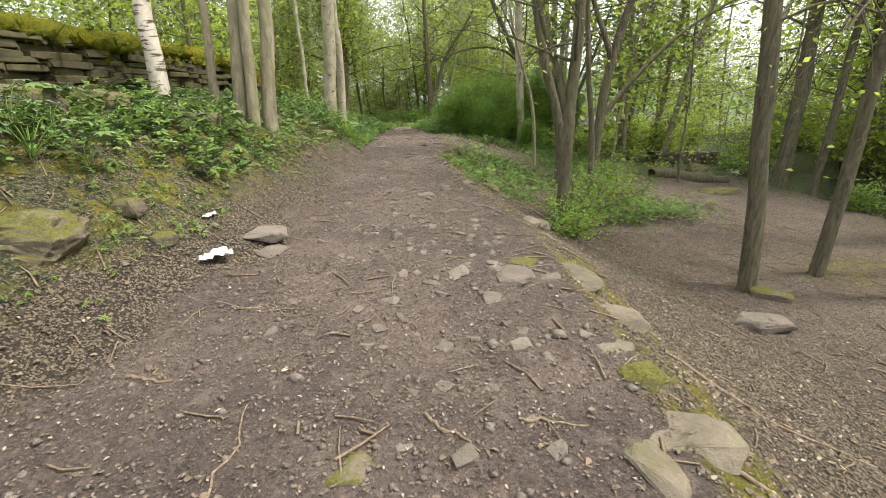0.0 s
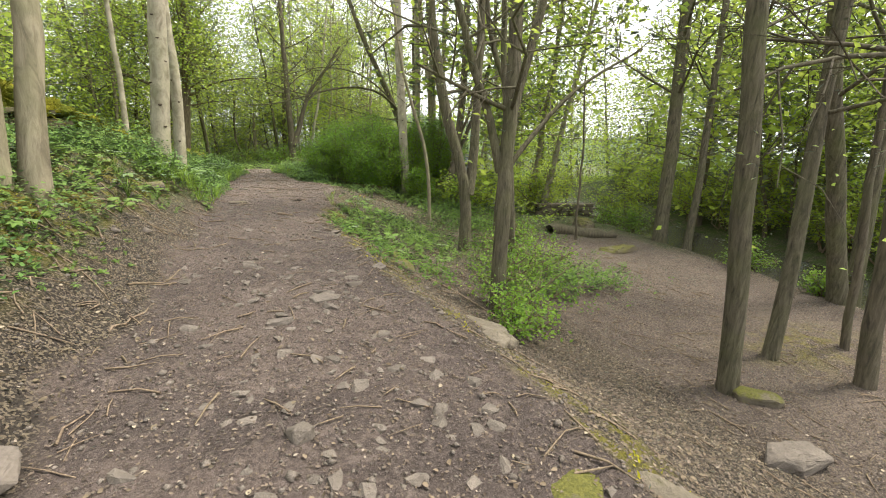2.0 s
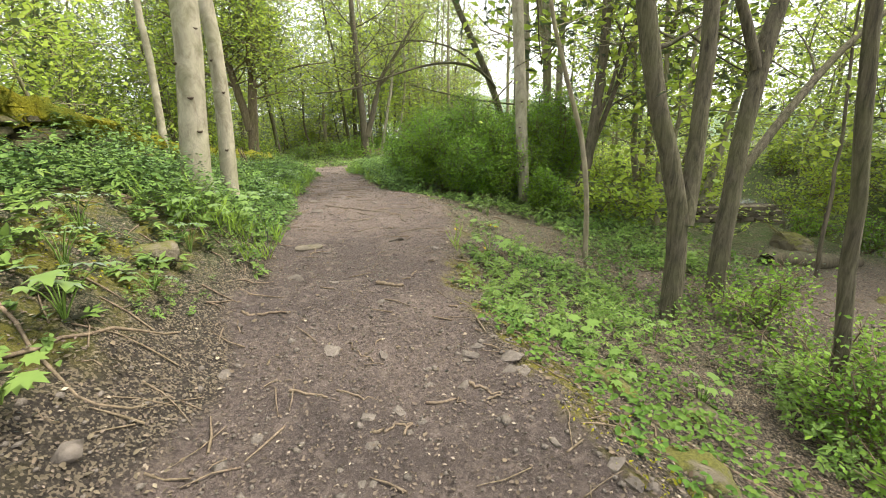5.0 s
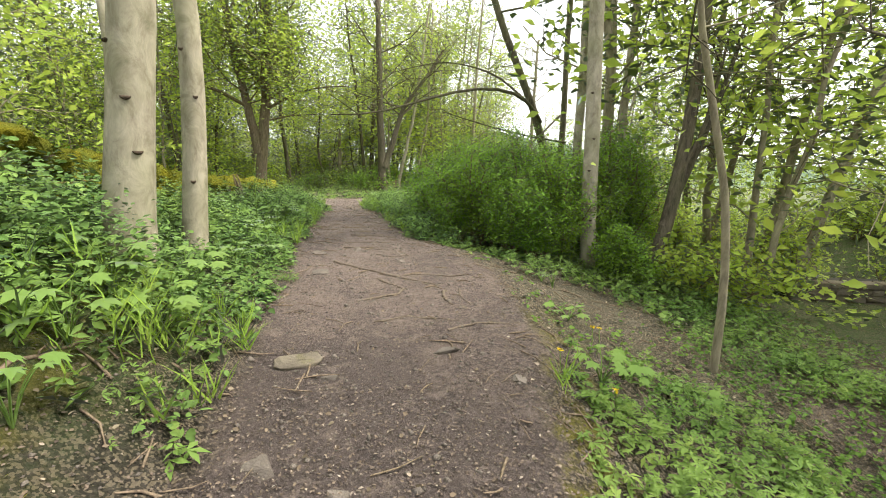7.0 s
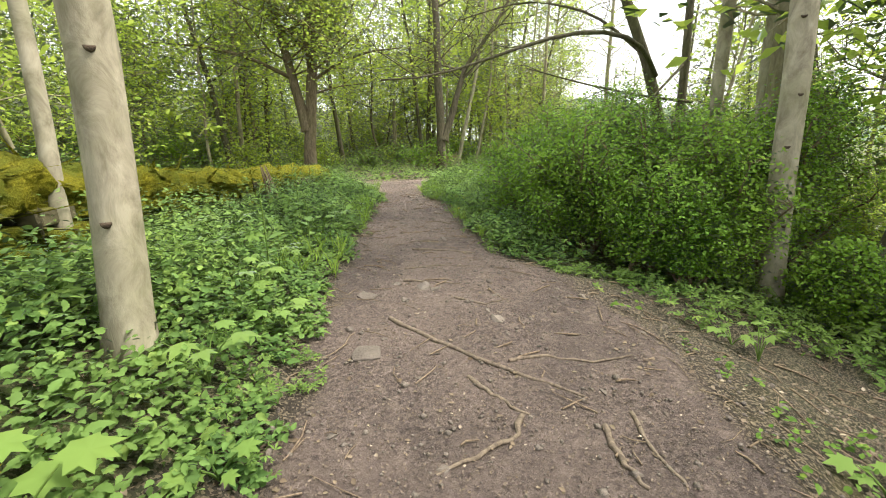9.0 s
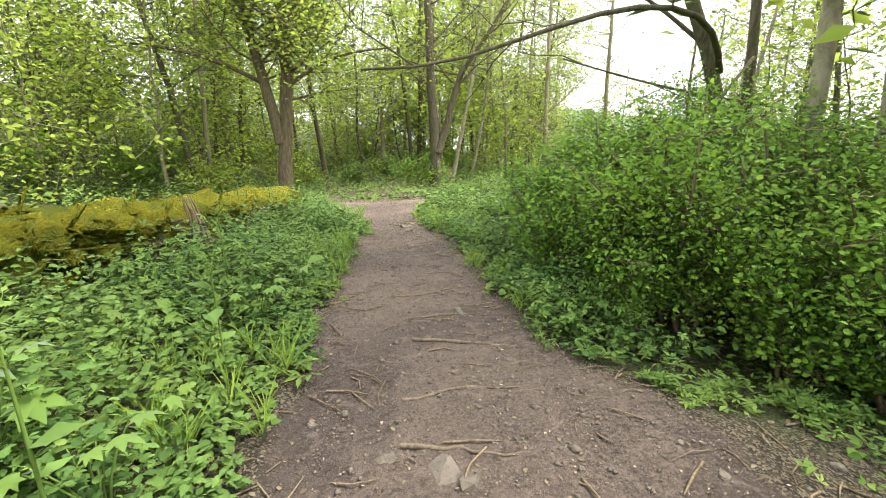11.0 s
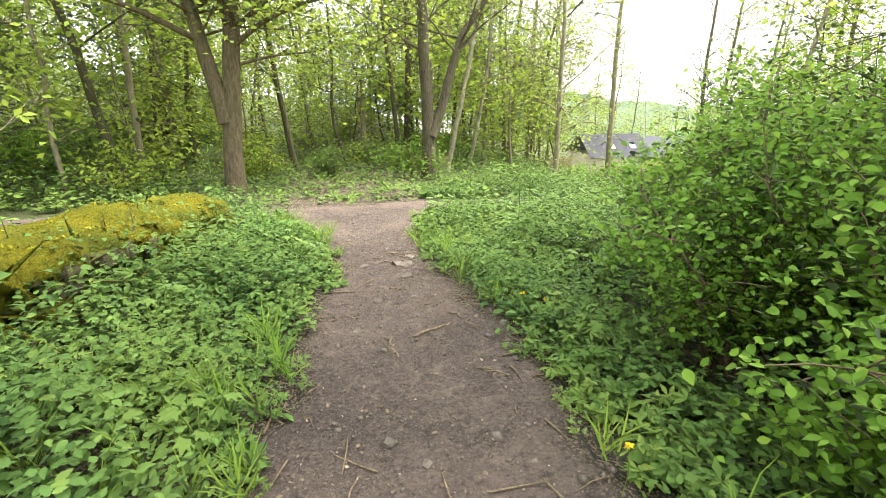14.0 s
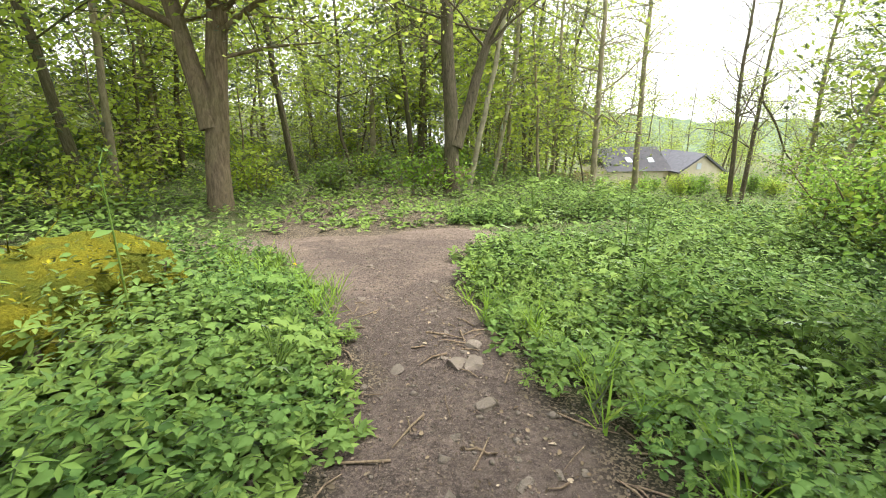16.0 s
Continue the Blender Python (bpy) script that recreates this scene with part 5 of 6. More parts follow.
def scatter_bits():
    """Grit, wood chips, dead leaves and twigs on the earth."""
    rng = np.random.default_rng(31)
    n = 17000
    y = rng.uniform(0.4, 24, n) ** 1.25 / 2.2
    x = rng.uniform(-2.2, 2.4, n) + 0.2
    keep = (x > left_of(y) - 0.5) & (x < right_of(y) + 0.6) & (rng.uniform(0, 1, n) < np.interp(y, [0, 9, 14, 24], [1, 0.9, 0.8, 0.8]))
    x, y = x[keep], y[keep]
    tv = np.array([(1, 0, 0), (0, 1, 0), (-1, 0, 0), (0, -1, 0), (0, 0, 0.7), (0.3, 0.3, -0.7)])
    tf = np.array([(0, 1, 4), (1, 2, 4), (2, 3, 4), (3, 0, 4), (1, 0, 5), (2, 1, 5), (3, 2, 5), (0, 3, 5)])
    s = rng.lognormal(-4.7, 0.5, len(x))
    a = rng.uniform(0, 6.28, len(x))
    v = tv[None] * rng.uniform(0.6, 1.4, (len(x), 6, 3)) * s[:, None, None]
    v = np.stack([v[..., 0] * np.cos(a)[:, None] - v[..., 1] * np.sin(a)[:, None], v[..., 0] * np.sin(a)[:, None] + v[..., 1] * np.cos(a)[:, None], v[..., 2]], -1)
    v += np.stack([x, y, ground_z(x, y) + 0.004], 1)[:, None]
    g = Geo()
    g.add(v.reshape(-1, 3), (tf[None] + (np.arange(len(x)) * 6)[:, None, None]).reshape(-1, 3))
    tagged(g.link("gravel", STONE, None, False), "loose grit and small stones on the path", "gravel", "", "stuff")
    for name, label, count, size, mat_, lim in (("dead_leaves", "dry brown leaves and chips on the woodland floor", 15000, 0.032, DRY, 7.5), ("dead_leaves", "pale leaf fragments and wood chips scattered on the ground", 42000, 0.017, DRY, 7.5), ("dead_leaves", "pale dry leaf litter thick on the bank", 11000, 0.028, LITTER, -0.4), ("dead_leaves", "dry brown leaf litter on the slope", 15000, 0.032, LITTER, 4.2), ("wood_chips", "trodden leaf scraps and wood chips on the path", 46000, 0.022, CHIP, 3.0)):
        y = rng.uniform(0.2, 22 if lim > 3 else 10.5 if lim > 0 else 8.5, count)
        x = rng.uniform(-3.8 if lim > 3 or lim < 0 else -2.2, lim, count)
        on = (x > left_of(y)) & (x < right_of(y))
        keep = rng.uniform(0, 1, count) < np.where(on, 0.05 if mat_ is LITTER else 0.35 if size > 0.03 else 0.75, np.interp(y, [0, 11, 15, 22], [1, 0.8, 0.3, 0.2]))
        x, y = x[keep], y[keep]
        g = Geo()
        leaves(g, np.stack([x, y, ground_z(x, y) + 0.008], 1), size, "ovate" if size > 0.03 else "simple", rng, 0.35)
        tagged(g.link(name, mat_, None, False), label, "leaves", "", "stuff")
    for name, label, count, size, mat_ in (("wood_chips", "small leaf scraps trodden into the later path", 26000, 0.017, CHIP), ("wood_chips", "dark trodden leaf scraps on the lower ground", 34000, 0.03, CHIP), ("dead_leaves", "dry leaf fragments on the lower ground", 9000, 0.026, LITTER)):
        if size < 0.02:
            x, y = rng.uniform(-1.2, 2.2, count), rng.uniform(9.5, 24.0, count)
            keep = (x > left_of(y) - 0.1) & (x < right_of(y) + 0.1)
        else:
            x, y = rng.uniform(2.2, 10.0, count), rng.uniform(0.2, 12.5, count)
            keep = (x - right_of(y) > 0.8) & (stream_off(x, y) > 1.3)
        x, y = x[keep], y[keep]
        g = Geo()
        leaves(g, np.stack([x, y, ground_z(x, y) + 0.01], 1), size, "simple", rng, 0.4)
        tagged(g.link(name, mat_, None, False), label, "leaves", "", "stuff")
    g = Geo()
    for _ in range(3600):
        y = rng.uniform(0.3, 22)
        x = rng.uniform(-3.2, 7)
        if left_of(y) + 0.3 < x < right_of(y) - 0.3 and rng.uniform() < 0.6:
            continue
        l, a = rng.uniform(0.06, 0.3), rng.uniform(0, 6.28)
        d = np.array([np.cos(a), np.sin(a)]) * l
        p = [(x, y, gz(x, y) + 0.008), (x + d[0] * 0.5 + rng.normal(0, 0.012), y + d[1] * 0.5 + rng.normal(0, 0.012), gz(x + d[0] * 0.5, y + d[1] * 0.5) + 0.014), (x + d[0], y + d[1], gz(x + d[0], y + d[1]) + 0.008)]
        k = rng.uniform(0.8, 2.2)
        tube(g, p, [0.004 * k, 0.0035 * k, 0.002 * k], 4)
    tagged(g.link("twigs", TWIG), "small fallen twigs on the ground", "twigs", "", "stuff")
    g = Geo()
    n = 30000
    y = rng.uniform(-0.3, 12.5, n)
    x = rng.uniform(-4.2, 3.0, n)
    dl, dr = left_of(y) - x, x - right_of(y)
    w = np.maximum(smooth01(0.3, 0.9, dl) * patch(x, y, 2.3, 0.46, 0.62, 8), smooth01(-0.05, 0.08, dr) * (1 - smooth01(0.3, 0.6, dr)) * patch(x, y, 2.6, 0.4, 0.65, 3) * (y < 9))
    keep = rng.uniform(0, 1, n) < w
    x, y = x[keep], y[keep]
    leaves(g, np.stack([x, y, ground_z(x, y) + 0.004], 1), 0.024, "simple", rng, 0.5, None, 0.7)
    tagged(g.link("moss", MOSS_TUFT, None, False), "yellow-green moss on the bank and path edge", "moss", "", "stuff")


scatter_bits()


def lying(name, label, pts, r0, r1, material, seed, category, group="", lift=0.6):
    """A stick or root that follows the ground."""
    rng = np.random.default_rng(seed)
    c = curve([(x, y, 0) for x, y in pts], 10)
    c[1:-1, :2] += rng.normal(0, 0.012, (8, 2))
    rad = np.linspace(r0, r1, 10) * rng.uniform(0.85, 1.15, 10)
    c[:, 2] = ground_z(c[:, 0], c[:, 1]) + rad * lift
    g = Geo()
    tube(g, c, rad, 7, 0.06, rng)
    return tagged(g.link(name, material), label, category, group)


for q, (pts, r) in enumerate([
        ([(-0.06, 13.66), (0.25, 13.2), (0.6, 12.85), (1.01, 12.46)], 0.022), ([(0.4, 12.73), (0.52, 12.5), (0.66, 12.34)], 0.017), ([(0.62, 12.34), (0.5, 12.15), (0.3, 12.05), (0.13, 11.98)], 0.018), ([(1.0, 12.2), (0.96, 12.0), (1.0, 11.8)], 0.02),
        ([(1.2, 12.3), (1.15, 12.05), (1.17, 11.8)], 0.014), ([(0.22, 15.69), (0.6, 15.58), (0.96, 15.47)], 0.02), ([(0.07, 14.5), (0.4, 14.42), (0.7, 14.35)], 0.014), ([(0.1, 14.9), (0.5, 15.0), (0.95, 14.9)], 0.013), ([(0.2, 16.1), (0.55, 16.2), (0.9, 16.1)], 0.014),
        ([(0.7, 12.9), (0.9, 12.98), (1.2, 12.8), (1.5, 12.85)], 0.014), ([(0.25, 11.5), (0.6, 11.55), (0.95, 11.4)], 0.012), ([(0.5, 14.0), (0.75, 13.8), (0.95, 13.9)], 0.013), ([(0.8, 11.2), (1.1, 11.35), (1.45, 11.3)], 0.013)]):
    lying("tree_root", "exposed woody tree root crossing the path", pts, r, r * 0.45, ROOT, 700 + q, "root", "roots across the path", 0.25)
for q, (pts, r) in enumerate([
        ([(0.62, 1.53), (0.9, 1.46)], 0.009), ([(0.22, 1.6), (0.42, 1.36)], 0.009), ([(-0.6, 1.2), (-0.55, 1.5), (-0.58, 1.75)], 0.007), ([(-1.25, 2.03), (-1.0, 1.98)], 0.012), ([(-1.2, 2.12), (-1.05, 2.0)], 0.008), ([(-0.95, 2.75), (-0.75, 2.8), (-0.6, 2.6)], 0.007), ([(1.3, 1.3), (1.6, 1.15), (2.0, 1.0)], 0.011),
        ([(0.3, 9.5), (0.52, 9.38)], 0.022), ([(-0.75, 9.15), (-0.4, 9.1)], 0.012), ([(-0.1, 8.0), (0.1, 7.85)], 0.008), ([(0.35, 7.75), (0.55, 7.7)], 0.009), ([(0.62, 7.85), (0.75, 7.7)], 0.011), ([(0.05, 7.6), (0.25, 7.62)], 0.009), ([(-0.35, 8.05), (-0.15, 7.95)], 0.01), ([(0.0, 8.5), (0.12, 8.2)], 0.007),
        ([(0.1, 16.75), (0.35, 16.72), (0.7, 16.85)], 0.011), ([(0.12, 17.0), (0.2, 16.8)], 0.008), ([(0.4, 18.85), (0.7, 19.05)], 0.014), ([(0.2, 18.9), (0.27, 18.6)], 0.011), ([(0.3, 19.9), (0.45, 19.85)], 0.008), ([(-0.55, 16.5), (-0.3, 16.75), (-0.15, 16.7)], 0.012), ([(-0.35, 16.9), (-0.1, 17.0)], 0.01),
        ([(1.05, 16.9), (1.25, 16.65), (1.5, 16.5)], 0.01), ([(0.8, 16.3), (1.05, 16.4)], 0.01), ([(2.6, 6.2), (2.2, 7.0), (1.9, 7.6)], 0.016), ([(5.2, 3.2), (5.6, 3.3), (6.0, 3.15)], 0.03), ([(1.7, 2.2), (2.3, 1.9), (2.9, 1.8)], 0.013), ([(4.4, 2.6), (4.9, 2.2)], 0.014),
        ([(-1.5, 7.6), (-1.2, 8.3), (-1.0, 8.6)], 0.012), ([(-1.6, 8.2), (-1.1, 7.7), (-0.95, 7.9)], 0.01), ([(-1.0, 6.2), (-0.75, 6.6), (-0.7, 6.9)], 0.012), ([(-0.95, 5.4), (-0.8, 6.0)], 0.009), ([(-2.2, 10.2), (-1.7, 10.4)], 0.03), ([(-1.4, 9.9), (-1.2, 10.4)], 0.012)]):
    lying("stick", "fallen bare stick lying on the ground", pts, r, r * 0.6, TWIG, 740 + q, "stick", "fallen sticks")
lying("log", "fallen trunk lying across the lower ground", [(6.6, 10.9), (7.6, 11.2), (8.8, 11.0)], 0.16, 0.12, BARK_DARK, 790, "log")


def litter(x, y, w, d, seed, label):
    bm = bmesh.new()
    bmesh.ops.create_grid(bm, x_segments=9, y_segments=8, size=0.5)
    for v in bm.verts:
        n = noise.noise(v.co * 3.1 + Vector((seed, 0, 0)))
        v.co.x, v.co.y = v.co.x * w * (1 + 0.25 * n), v.co.y * d * (1 - 0.2 * n)
        v.co.z = 0.012 + 0.045 * abs(n) + 0.015 * noise.noise(v.co * 31 + Vector((0, seed, 0)))
    bmesh.ops.solidify(bm, geom=bm.faces[:], thickness=0.002)
    ob = part("paper_litter", bm, PAPER, None)
    ob.matrix_basis = pose(x, y, gz(x, y) + 0.01, 0, 0, seed * 40)
    tagged(ob, label, "litter")


litter(-1.33, 3.42, 0.24, 0.2, 1, "crumpled white paper tissue dropped beside the path")
litter(-1.5, 3.9, 0.13, 0.06, 2, "small scrap of white paper beside a boulder")
litter(-3.35, 6.0, 0.5, 0.25, 3, "torn blue plastic sheet below the mossy wall")
bpy.data.objects["paper_litter.002"].data.materials[0] = BLUE
bpy.data.objects["paper_litter.002"].name = "plastic_sheet"


# ---- the mossy wall ----
def build_wall():
    line = np.array([(-4.5, -2.5, 1.25, 2.15), (-3.95, 5.5, 1.2, 2.1), (-3.5, 10, 1.05, 2.0), (-3.0, 12, 0.75, 1.6), (-2.6, 13.8, 0.4, 1.15), (-2.25, 17, 0.12, 0.84), (-1.7, 20, 0.05, 0.68), (-1.58, 21.9, 0.0, 0.6)])
    line = np.array([[np.interp(y, line[:, 1], c) for c in line.T] for y in np.linspace(-2.5, 21.9, 60)])
    line[:, 2:] -= dip(line[:, 1])[:, None]
    s = np.r_[0, np.cumsum(np.hypot(*np.diff(line[:, :2], axis=0).T))]

    def at(t):
        return [np.interp(t, s, c) for c in line.T]

    rng = np.random.default_rng(41)
    ts = np.arange(0, s[-1], 0.08)
    core, cap = Geo(), Geo()
    prof = [(0.05, 0.0), (0.05, 0.96), (-0.95, 0.96), (-1.0, 0.0)]
    cv, mv = [], []
    for t in ts:
        x, y, z0, z1 = at(t)
        x2, y2, *_ = at(t + 0.05)
        d = np.array([x2 - x, y2 - y]) + 1e-9
        d /= np.linalg.norm(d)
        n = np.array([d[1], -d[0]])                       # towards the path
        g0 = min(z0, gz(x, y)) - 0.3
        for o, f in prof:
            cv.append((x + n[0] * (o - 0.1), y + n[1] * (o - 0.1), g0 + (z1 - 0.05 - g0) * f))
        for o, h in ((0.06, -0.2), (0.09, -0.09), (0.06, 0.0), (-0.08, 0.055), (-0.3, 0.08), (-0.6, 0.06), (-0.9, 0.02), (-1.06, -0.1), (-1.1, -0.5)):
            b = 0.07 * wob(x + 1.5 * o, y, 5.0) + 0.05 * wob(x + 2 * o, y, 13.0, 1.0) + 0.02 * rng.normal()
            low = (0.22 * max(0, wob(x, y, 2.2, 4.0)) + 0.16 * max(0, wob(x, y, 7.0, 2.0)) + 0.03 * rng.normal()) if h < -0.05 and o > 0 else 0
            mv.append((x + n[0] * (o + 0.03 * rng.normal()), y + n[1] * (o + 0.03 * rng.normal()), z1 + h + b - low))
    k = len(ts)
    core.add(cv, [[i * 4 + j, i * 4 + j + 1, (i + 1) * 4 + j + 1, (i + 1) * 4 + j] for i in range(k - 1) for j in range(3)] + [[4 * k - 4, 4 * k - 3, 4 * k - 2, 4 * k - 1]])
    # core coloured near-black to stand for the shade in the gaps between stones
    wall = core.link("stone_wall", GAP_SHADE, None, False)
    tagged(wall, "old drystone wall thickly capped with yellow moss", "wall", "", "structure")
    cap.add(mv, [[i * 9 + j, i * 9 + j + 1, (i + 1) * 9 + j + 1, (i + 1) * 9 + j] for i in range(k - 1) for j in range(8)])
    cap.add(mv[-9:], [list(range(9))])
    cap.link("moss_cap", MOSS, wall, True, "thick yellow-green moss")
    tufts = Geo()
    tt = rng.uniform(0, s[-1], 24000)
    xs, ys, zs = np.interp(tt, s, line[:, 0]), np.interp(tt, s, line[:, 1]), np.interp(tt, s, line[:, 3])
    o = rng.uniform(-1.0, 0.08, len(tt))
    leaves(tufts, np.stack([xs + o, ys, zs + 0.05 + 0.07 * wob(xs + 1.5 * o, ys, 5.0) + 0.05 * wob(xs + 2 * o, ys, 13.0, 1.0) - 0.02 - rng.uniform(0, 0.25, len(o)) * (o > 0)], 1), 0.026, "simple", rng, 0.6, None, 0.9)
    tufts.link("moss_tufts", MOSS_TUFT, wall, False)
    kinds = []
    for q in range(6):
        ob = rock("stone", "", 0.5, 0.5, 0.5, 80 + q, STONE_W, 2.5, boxy=0.22)
        kinds.append(ob.data)
        bpy.data.objects.remove(ob)
    MOSSY = []
    for q in range(4):
        ob = rock("stone", "", 0.5, 0.5, 0.5, 130 + q, MOSS, 3, boxy=0.45)
        ob.data.shade_smooth()
        MOSSY.append(ob.data)
        bpy.data.objects.remove(ob)
    count = 0
    for row in range(10):
        t = 6.5 + rng.uniform(0, 0.4)
        while t < (s[-1] - 0.2 if row < 5 else 16.0):
            l = rng.uniform(0.32, 0.9) if t < 16 else rng.uniform(0.22, 0.48)
            rows = 10 if t < 16 else 5
            x, y, z0, z1 = at(t + l / 2)
            h = (z1 - z0) / rows
            x2, y2, *_ = at(t + l / 2 + 0.05)
            rz = math.atan2(y2 - y, x2 - x)
            if count < 298:
                st = new("stone", (MOSSY[int(rng.integers(0, 4))] if t > 15 and rng.uniform() < 0.8 else kinds[int(rng.integers(0, 6))]))
                st.parent = wall
                st.matrix_basis = Matrix.LocRotScale((x - 0.06 + rng.normal(0, 0.035), y, z0 + (h - 0.01) * (row + 0.5) - 0.03), Euler((rng.normal(0, 0.05), rng.normal(0, 0.035), rz)), (l * 1.0, 0.32, h * rng.uniform(0.8, 1.15)))
                count += 1
            t += l
    for q, t in enumerate(np.arange(6.5, s[-1] - 0.15, 0.24)):
        x, y, z0, z1 = at(t)
        for o in (0.0, -0.45):
            if rng.uniform() < 0.75:
                st = new("coping_stone", MOSSY[int(rng.integers(0, 4))])
                st.parent = wall
                k = rng.uniform(0.7, 1.3)
                st.matrix_basis = Matrix.LocRotScale((x + o + rng.normal(0, 0.04), y + rng.normal(0, 0.06), z1 - 0.03 + rng.normal(0, 0.025) - 0.05 * (o == 0)), Euler((rng.normal(0, 0.15), rng.normal(0, 0.15), rng.uniform(0, 6.28))), (0.36 * k, 0.27 * k, 0.2 * rng.uniform(0.7, 1.3)))


build_wall()


def retaining_wall(x0, y0, x1, y1, top):
    """A low coursed stone wall holding the bank beside the stream."""
    rng = np.random.default_rng(52)
    length, rz = math.hypot(x1 - x0, y1 - y0), math.atan2(y1 - y0, x1 - x0)
    low = min(gz(x0, y0), gz(x1, y1)) - 0.25
    bm = bmesh.new()
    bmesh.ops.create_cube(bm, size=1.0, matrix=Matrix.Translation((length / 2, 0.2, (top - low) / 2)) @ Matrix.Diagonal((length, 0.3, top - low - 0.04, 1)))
    # near-black block behind the courses, painted as the shade in their joints
    core = part("stone_wall", bm, GAP_SHADE, None)
    core.matrix_basis = pose(x0, y0, low, 0, 0, math.degrees(rz))
    tagged(core, "low coursed grey stone wall holding the stream bank", "wall", "", "structure")
    kinds = []
    for q in range(4):
        ob = rock("stone", "", 0.5, 0.5, 0.5, 150 + q, STONE_E, 2.5, boxy=0.22)
        kinds.append(ob.data)
        bpy.data.objects.remove(ob)
    rows = max(3, round((top - low) / 0.13))
    h = (top - low) / rows
    for row in range(rows):
        u = -0.1 * (row % 2)
        while u < length - 0.1:
            l = rng.uniform(0.25, 0.5)
            st = new("stone", kinds[int(rng.integers(0, 4))])
            st.parent = core
            st.matrix_basis = Matrix.LocRotScale((u + l / 2, rng.normal(0.03, 0.012), h * (row + 0.5)), Euler((rng.normal(0, 0.03), rng.normal(0, 0.02), rng.normal(0, 0.03))), (l, 0.26, h * rng.uniform(0.88, 1.05)))
            u += l


retaining_wall(8.9, 14.6, 10.9, 14.2, -0.95)


# ---- the house, the fences ----
def box(bm, x0, x1, y0, y1, z0, z1):
    m = Matrix.Translation(((x0 + x1) / 2, (y0 + y1) / 2, (z0 + z1) / 2)) @ Matrix.Diagonal((x1 - x0, y1 - y0, z1 - z0, 1))
    bmesh.ops.create_cube(bm, size=1.0, matrix=m)


def prism(bm, pts, y0, y1):
    a = [bm.verts.new((x, y0, z)) for x, z in pts]
    b = [bm.verts.new((x, y1, z)) for x, z in pts]
    n = len(pts)
    bm.faces.new(a), bm.faces.new(b[::-1])
    for i in range(n):
        bm.faces.new((a[i], b[i], b[(i + 1) % n], a[(i + 1) % n]))


def build_house():
    house = new("house")
    house.location = (24.3, 60, -4.2 - float(dip(60)))
    bm = bmesh.new()
    box(bm, 0, 7.0, 0.4, 6, 0, 2.9)
    part("wall", bm, RENDERED, house, "cream rendered wall")
    bm = bmesh.new()
    for y0, z0, y1, z1 in ((0.0, 2.75, 3.2, 5.0), (3.2, 5.0, 6.4, 2.75)):
        v = [bm.verts.new(p) for p in ((-0.2, y0, z0), (7.2, y0, z0), (7.2, y1, z1), (-0.2, y1, z1))]
        f = bm.faces.new(v)
    bmesh.ops.solidify(bm, geom=bm.faces[:], thickness=0.12)
    roof = part("roof", bm, SLATE, house, "dark slate roof")
    for x in (2.9, 5.4):
        bm = bmesh.new()
        box(bm, -0.3, 0.3, -0.02, 0.06, -0.35, 0.35)
        ob = part("skylight", bm, PANE, roof)
        ob.matrix_basis = pose(x, 1.35, 3.78, -55, 0, 0)
    bm = bmesh.new()
    prism(bm, [(7.3, 0), (12.3, 0), (12.3, 2.7), (9.7, 4.35), (7.3, 2.8)], -1.0, 5)
    part("gable", bm, RENDERED, house, "cream gable end")
    for pts in ([(7.0, 2.6), (9.7, 4.4), (9.7, 4.6), (6.9, 2.75)], [(12.6, 2.5), (12.7, 2.65), (9.7, 4.6), (9.7, 4.4)]):
        bm = bmesh.new()
        prism(bm, pts, -1.3, 5.2)
        part("roof", bm, SLATE, house)
    bm = bmesh.new()
    box(bm, 9.1, 9.6, -1.06, -0.95, 3.0, 3.6)
    part("window", bm, PANE, house)
    tagged(house, "low house with slate roof and cream gable below the wood", "house")


build_house()


def fence(x0, y0, x1, y1, top, label, boards=14):
    root = new("fence")
    root.location = (x0, y0, top - 1.2 - float(dip(y0)))
    n = boards
    for i in range(n + 1):
        f = i / n
        if i % 4 == 0:
            bm = bmesh.new()
            box(bm, -0.05, 0.05, -0.05, 0.05, -0.4, 1.25)
            part("post", bm, FENCE_WOOD, root).location = ((x1 - x0) * f, (y1 - y0) * f, 0)
        if i < n:
            bm = bmesh.new()
            w = math.hypot(x1 - x0, y1 - y0) / n * 0.46
            box(bm, -w, w, -0.012, 0.012, -0.2, 1.12 + 0.03 * (i % 3))
            ob = part("board", bm, FENCE_WOOD, root)
            ob.matrix_basis = pose((x1 - x0) * (f + 0.5 / n), (y1 - y0) * (f + 0.5 / n) - 0.06, 0, 0, 0, math.degrees(math.atan2(y1 - y0, x1 - x0)))
    bm = bmesh.new()
    box(bm, 0, math.hypot(x1 - x0, y1 - y0), -0.03, 0.03, 0.75, 0.87)
    part("rail", bm, FENCE_WOOD, root).rotation_euler = (0, 0, math.atan2(y1 - y0, x1 - x0))
    tagged(root, label, "fence")


fence(1.7, 34.0, 3.8, 34.4, 0.5, "weathered wooden board fence behind the forked tree")
fence(9.2, 42.0, 13.2, 42.5, -0.25, "pale wooden board fence at the edge of the weeds", 24)


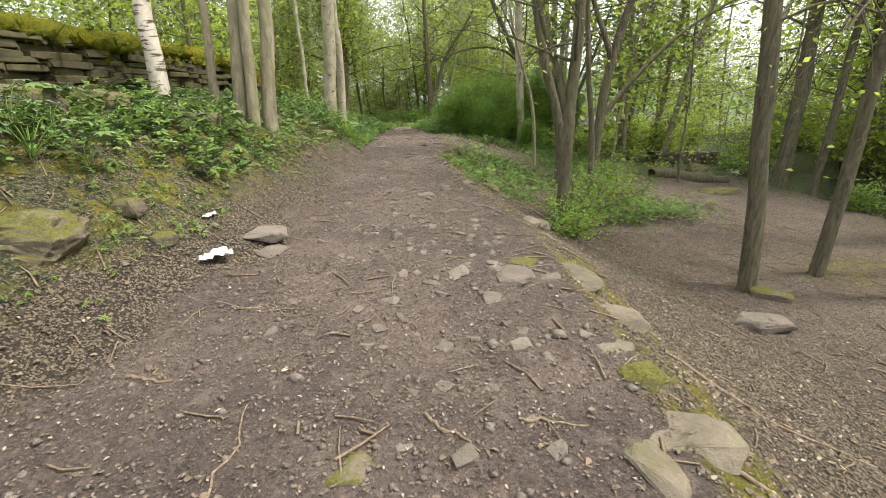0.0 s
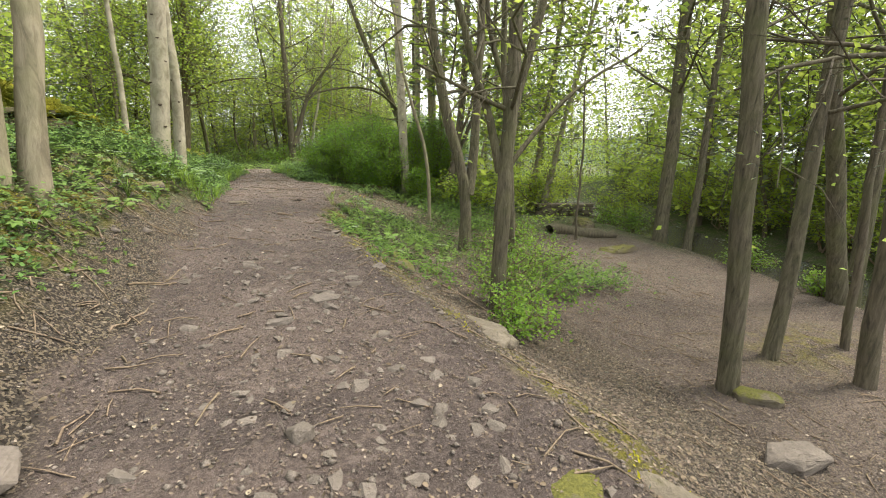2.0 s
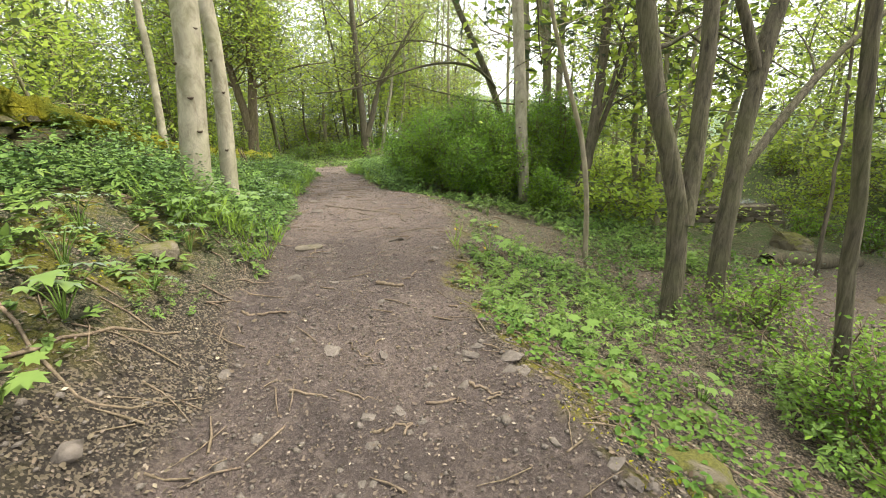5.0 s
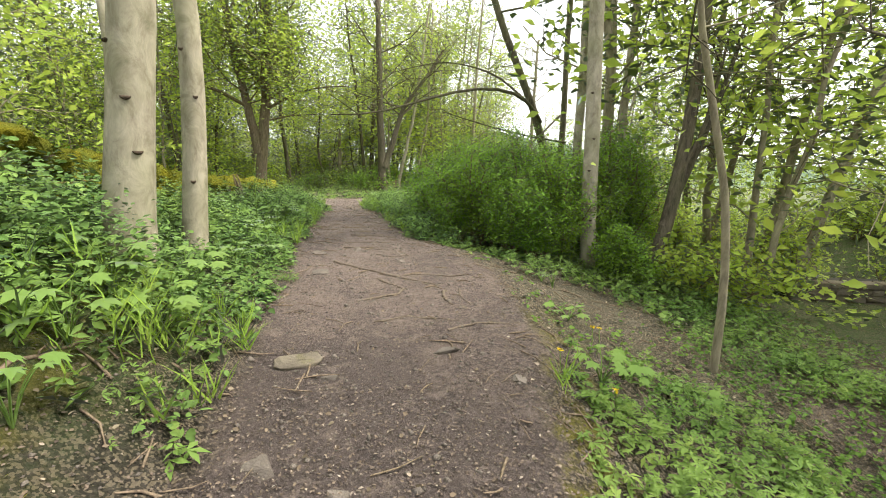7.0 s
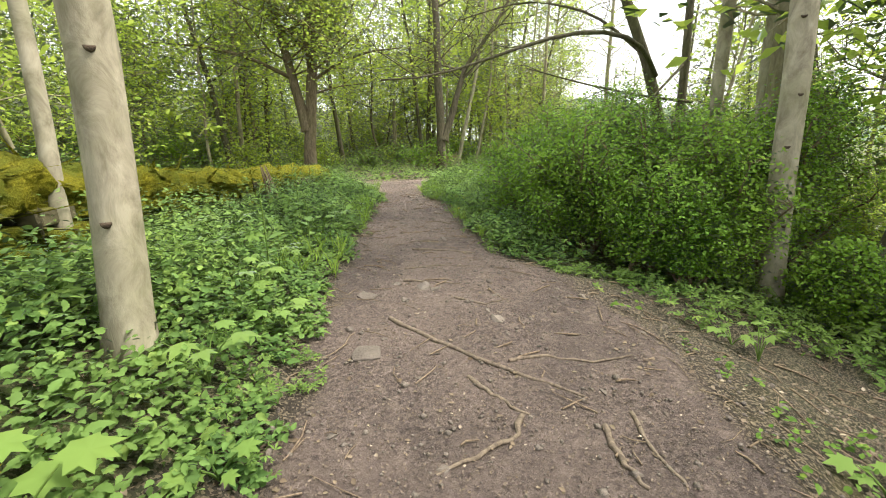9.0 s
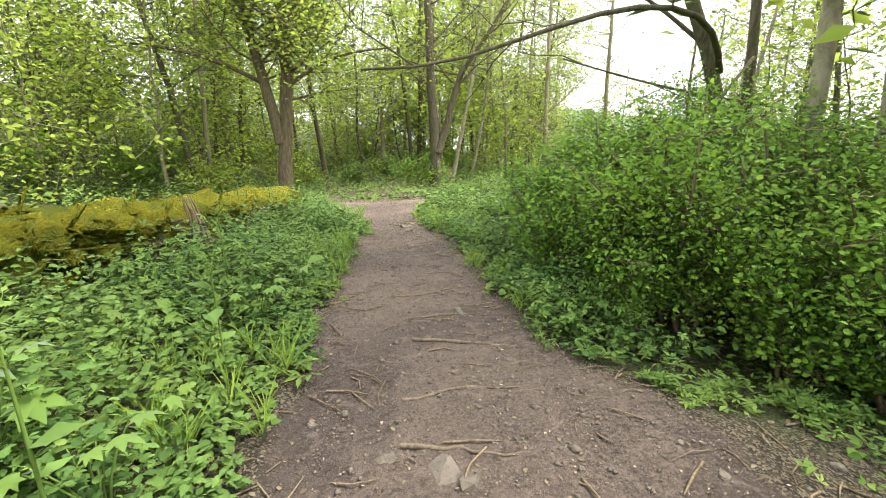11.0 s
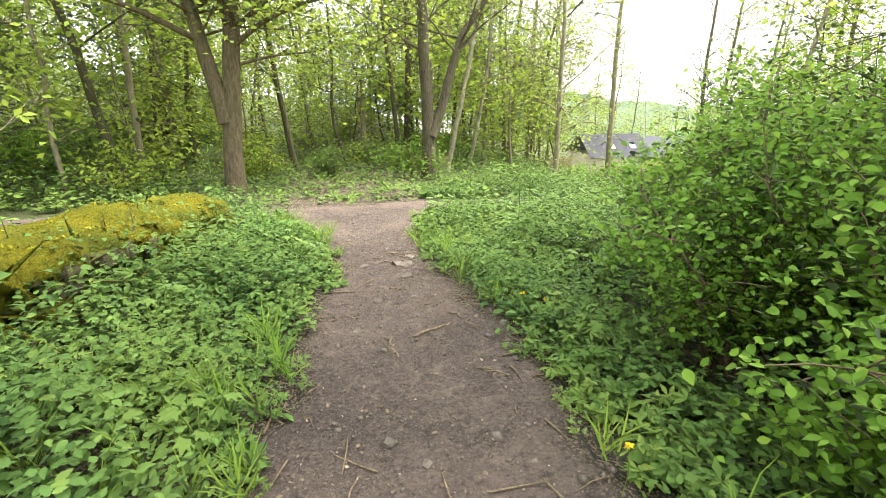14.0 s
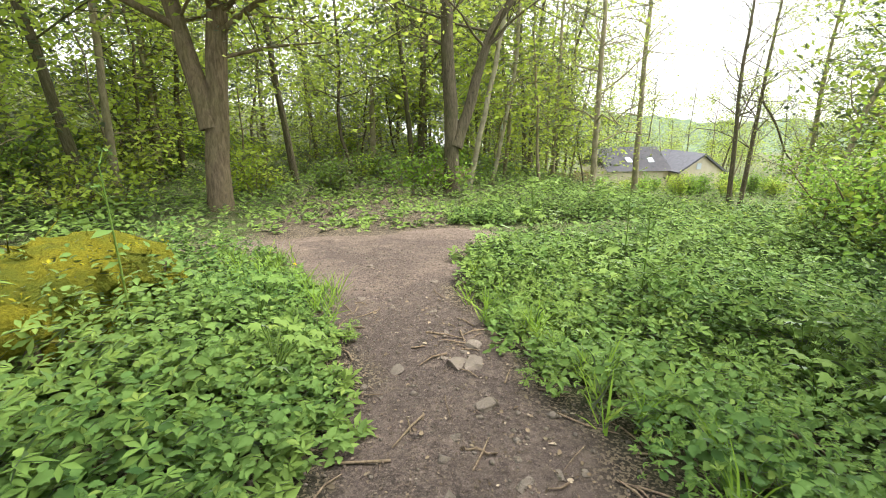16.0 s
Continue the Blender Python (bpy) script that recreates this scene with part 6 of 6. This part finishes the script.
# ---- small things on the wall ----
def stump(x, y, z):
    rng = np.random.default_rng(77)
    root = new("tree_stump")
    root.location = (x, y, z)
    g = Geo()
    tube(g, curve([(0.05, 0, -0.3), (0, 0, 0.15), (-0.06, 0.03, 0.3), (-0.13, 0.05, 0.44)], 10), [0.075, 0.065, 0.055, 0.05, 0.04, 0.03, 0.022, 0.016, 0.01, 0.005], 9, 0.3, rng)
    for q in range(9):
        a, h = q * 0.7, rng.uniform(0.2, 0.5)
        c = np.array([0.055 * math.cos(a), 0.055 * math.sin(a), 0])
        tube(g, curve([c * 1.5 + (0.03, 0, -0.25), c * 1.2 + (0, 0, 0.1), c + (-0.05, 0.02, h * 0.7), c * 0.7 + (-0.1 * h * 2, 0.03, h)], 7), np.linspace(0.026, 0.004, 7) * rng.uniform(0.7, 1.3), 5, 0.2, rng)
    g.link("trunk", TWIG, root)
    for q in range(6):
        s = Geo()
        a = q * 1.05
        tube(s, curve([(0.04 * math.cos(a), 0.04 * math.sin(a), 0.0), (0.09 * math.cos(a), 0.07 * math.sin(a), -0.15), (0.16 * math.cos(a), 0.12 * math.sin(a), -0.34)], 5), [0.022, 0.018, 0.014, 0.01, 0.006], 5)
        s.link("root", ROOT, root)
    tagged(root, "weathered splintered stump on the mossy wall", "stump")


stump(-1.85, 17.5, 0.52 - float(dip(17.5)))


def tall_weed(x, y, h, seed):
    rng = np.random.default_rng(seed)
    root = new("tall_weed")
    root.location = (x, y, gz(x, y))
    st, lf = Geo(), Geo()
    line = curve([(0, 0, 0), (0.01, 0, h * 0.5), (0.0, 0.02, h)], 8)
    tube(st, line, np.linspace(0.008, 0.004, 8), 5)
    for q in range(4):
        a = q * 1.6
        tube(st, [line[7 - q // 2], line[7 - q // 2] + np.array([0.06 * math.cos(a), 0.06 * math.sin(a), 0.07])], [0.004, 0.002], 4)
        leaves(lf, np.repeat([line[7 - q // 2] + np.array([0.06 * math.cos(a), 0.06 * math.sin(a), 0.07])], 7, 0), 0.03, "simple", rng, 0.8, None, 0.4)
    leaves(lf, line[2:7] + rng.normal(0, 0.006, (5, 3)), 0.13, "simple", rng, 0.4)
    st.link("stalk", GREEN_A, root)
    lf.link("foliage", GREEN_B, root, False)
    tagged(root, "tall single weed stalk above the nettles", "weed", "tall weeds")


for q, (x, y, h) in enumerate([(-1.35, 20.75, 1.15), (-1.2, 16.2, 0.8), (-1.0, 13.9, 0.85), (-1.7, 18.4, 0.9), (2.0, 21.2, 0.9), (2.6, 22.4, 0.95), (-0.9, 15.1, 0.7), (1.9, 23.3, 0.85)]):
    tall_weed(x, y, h, 800 + q)
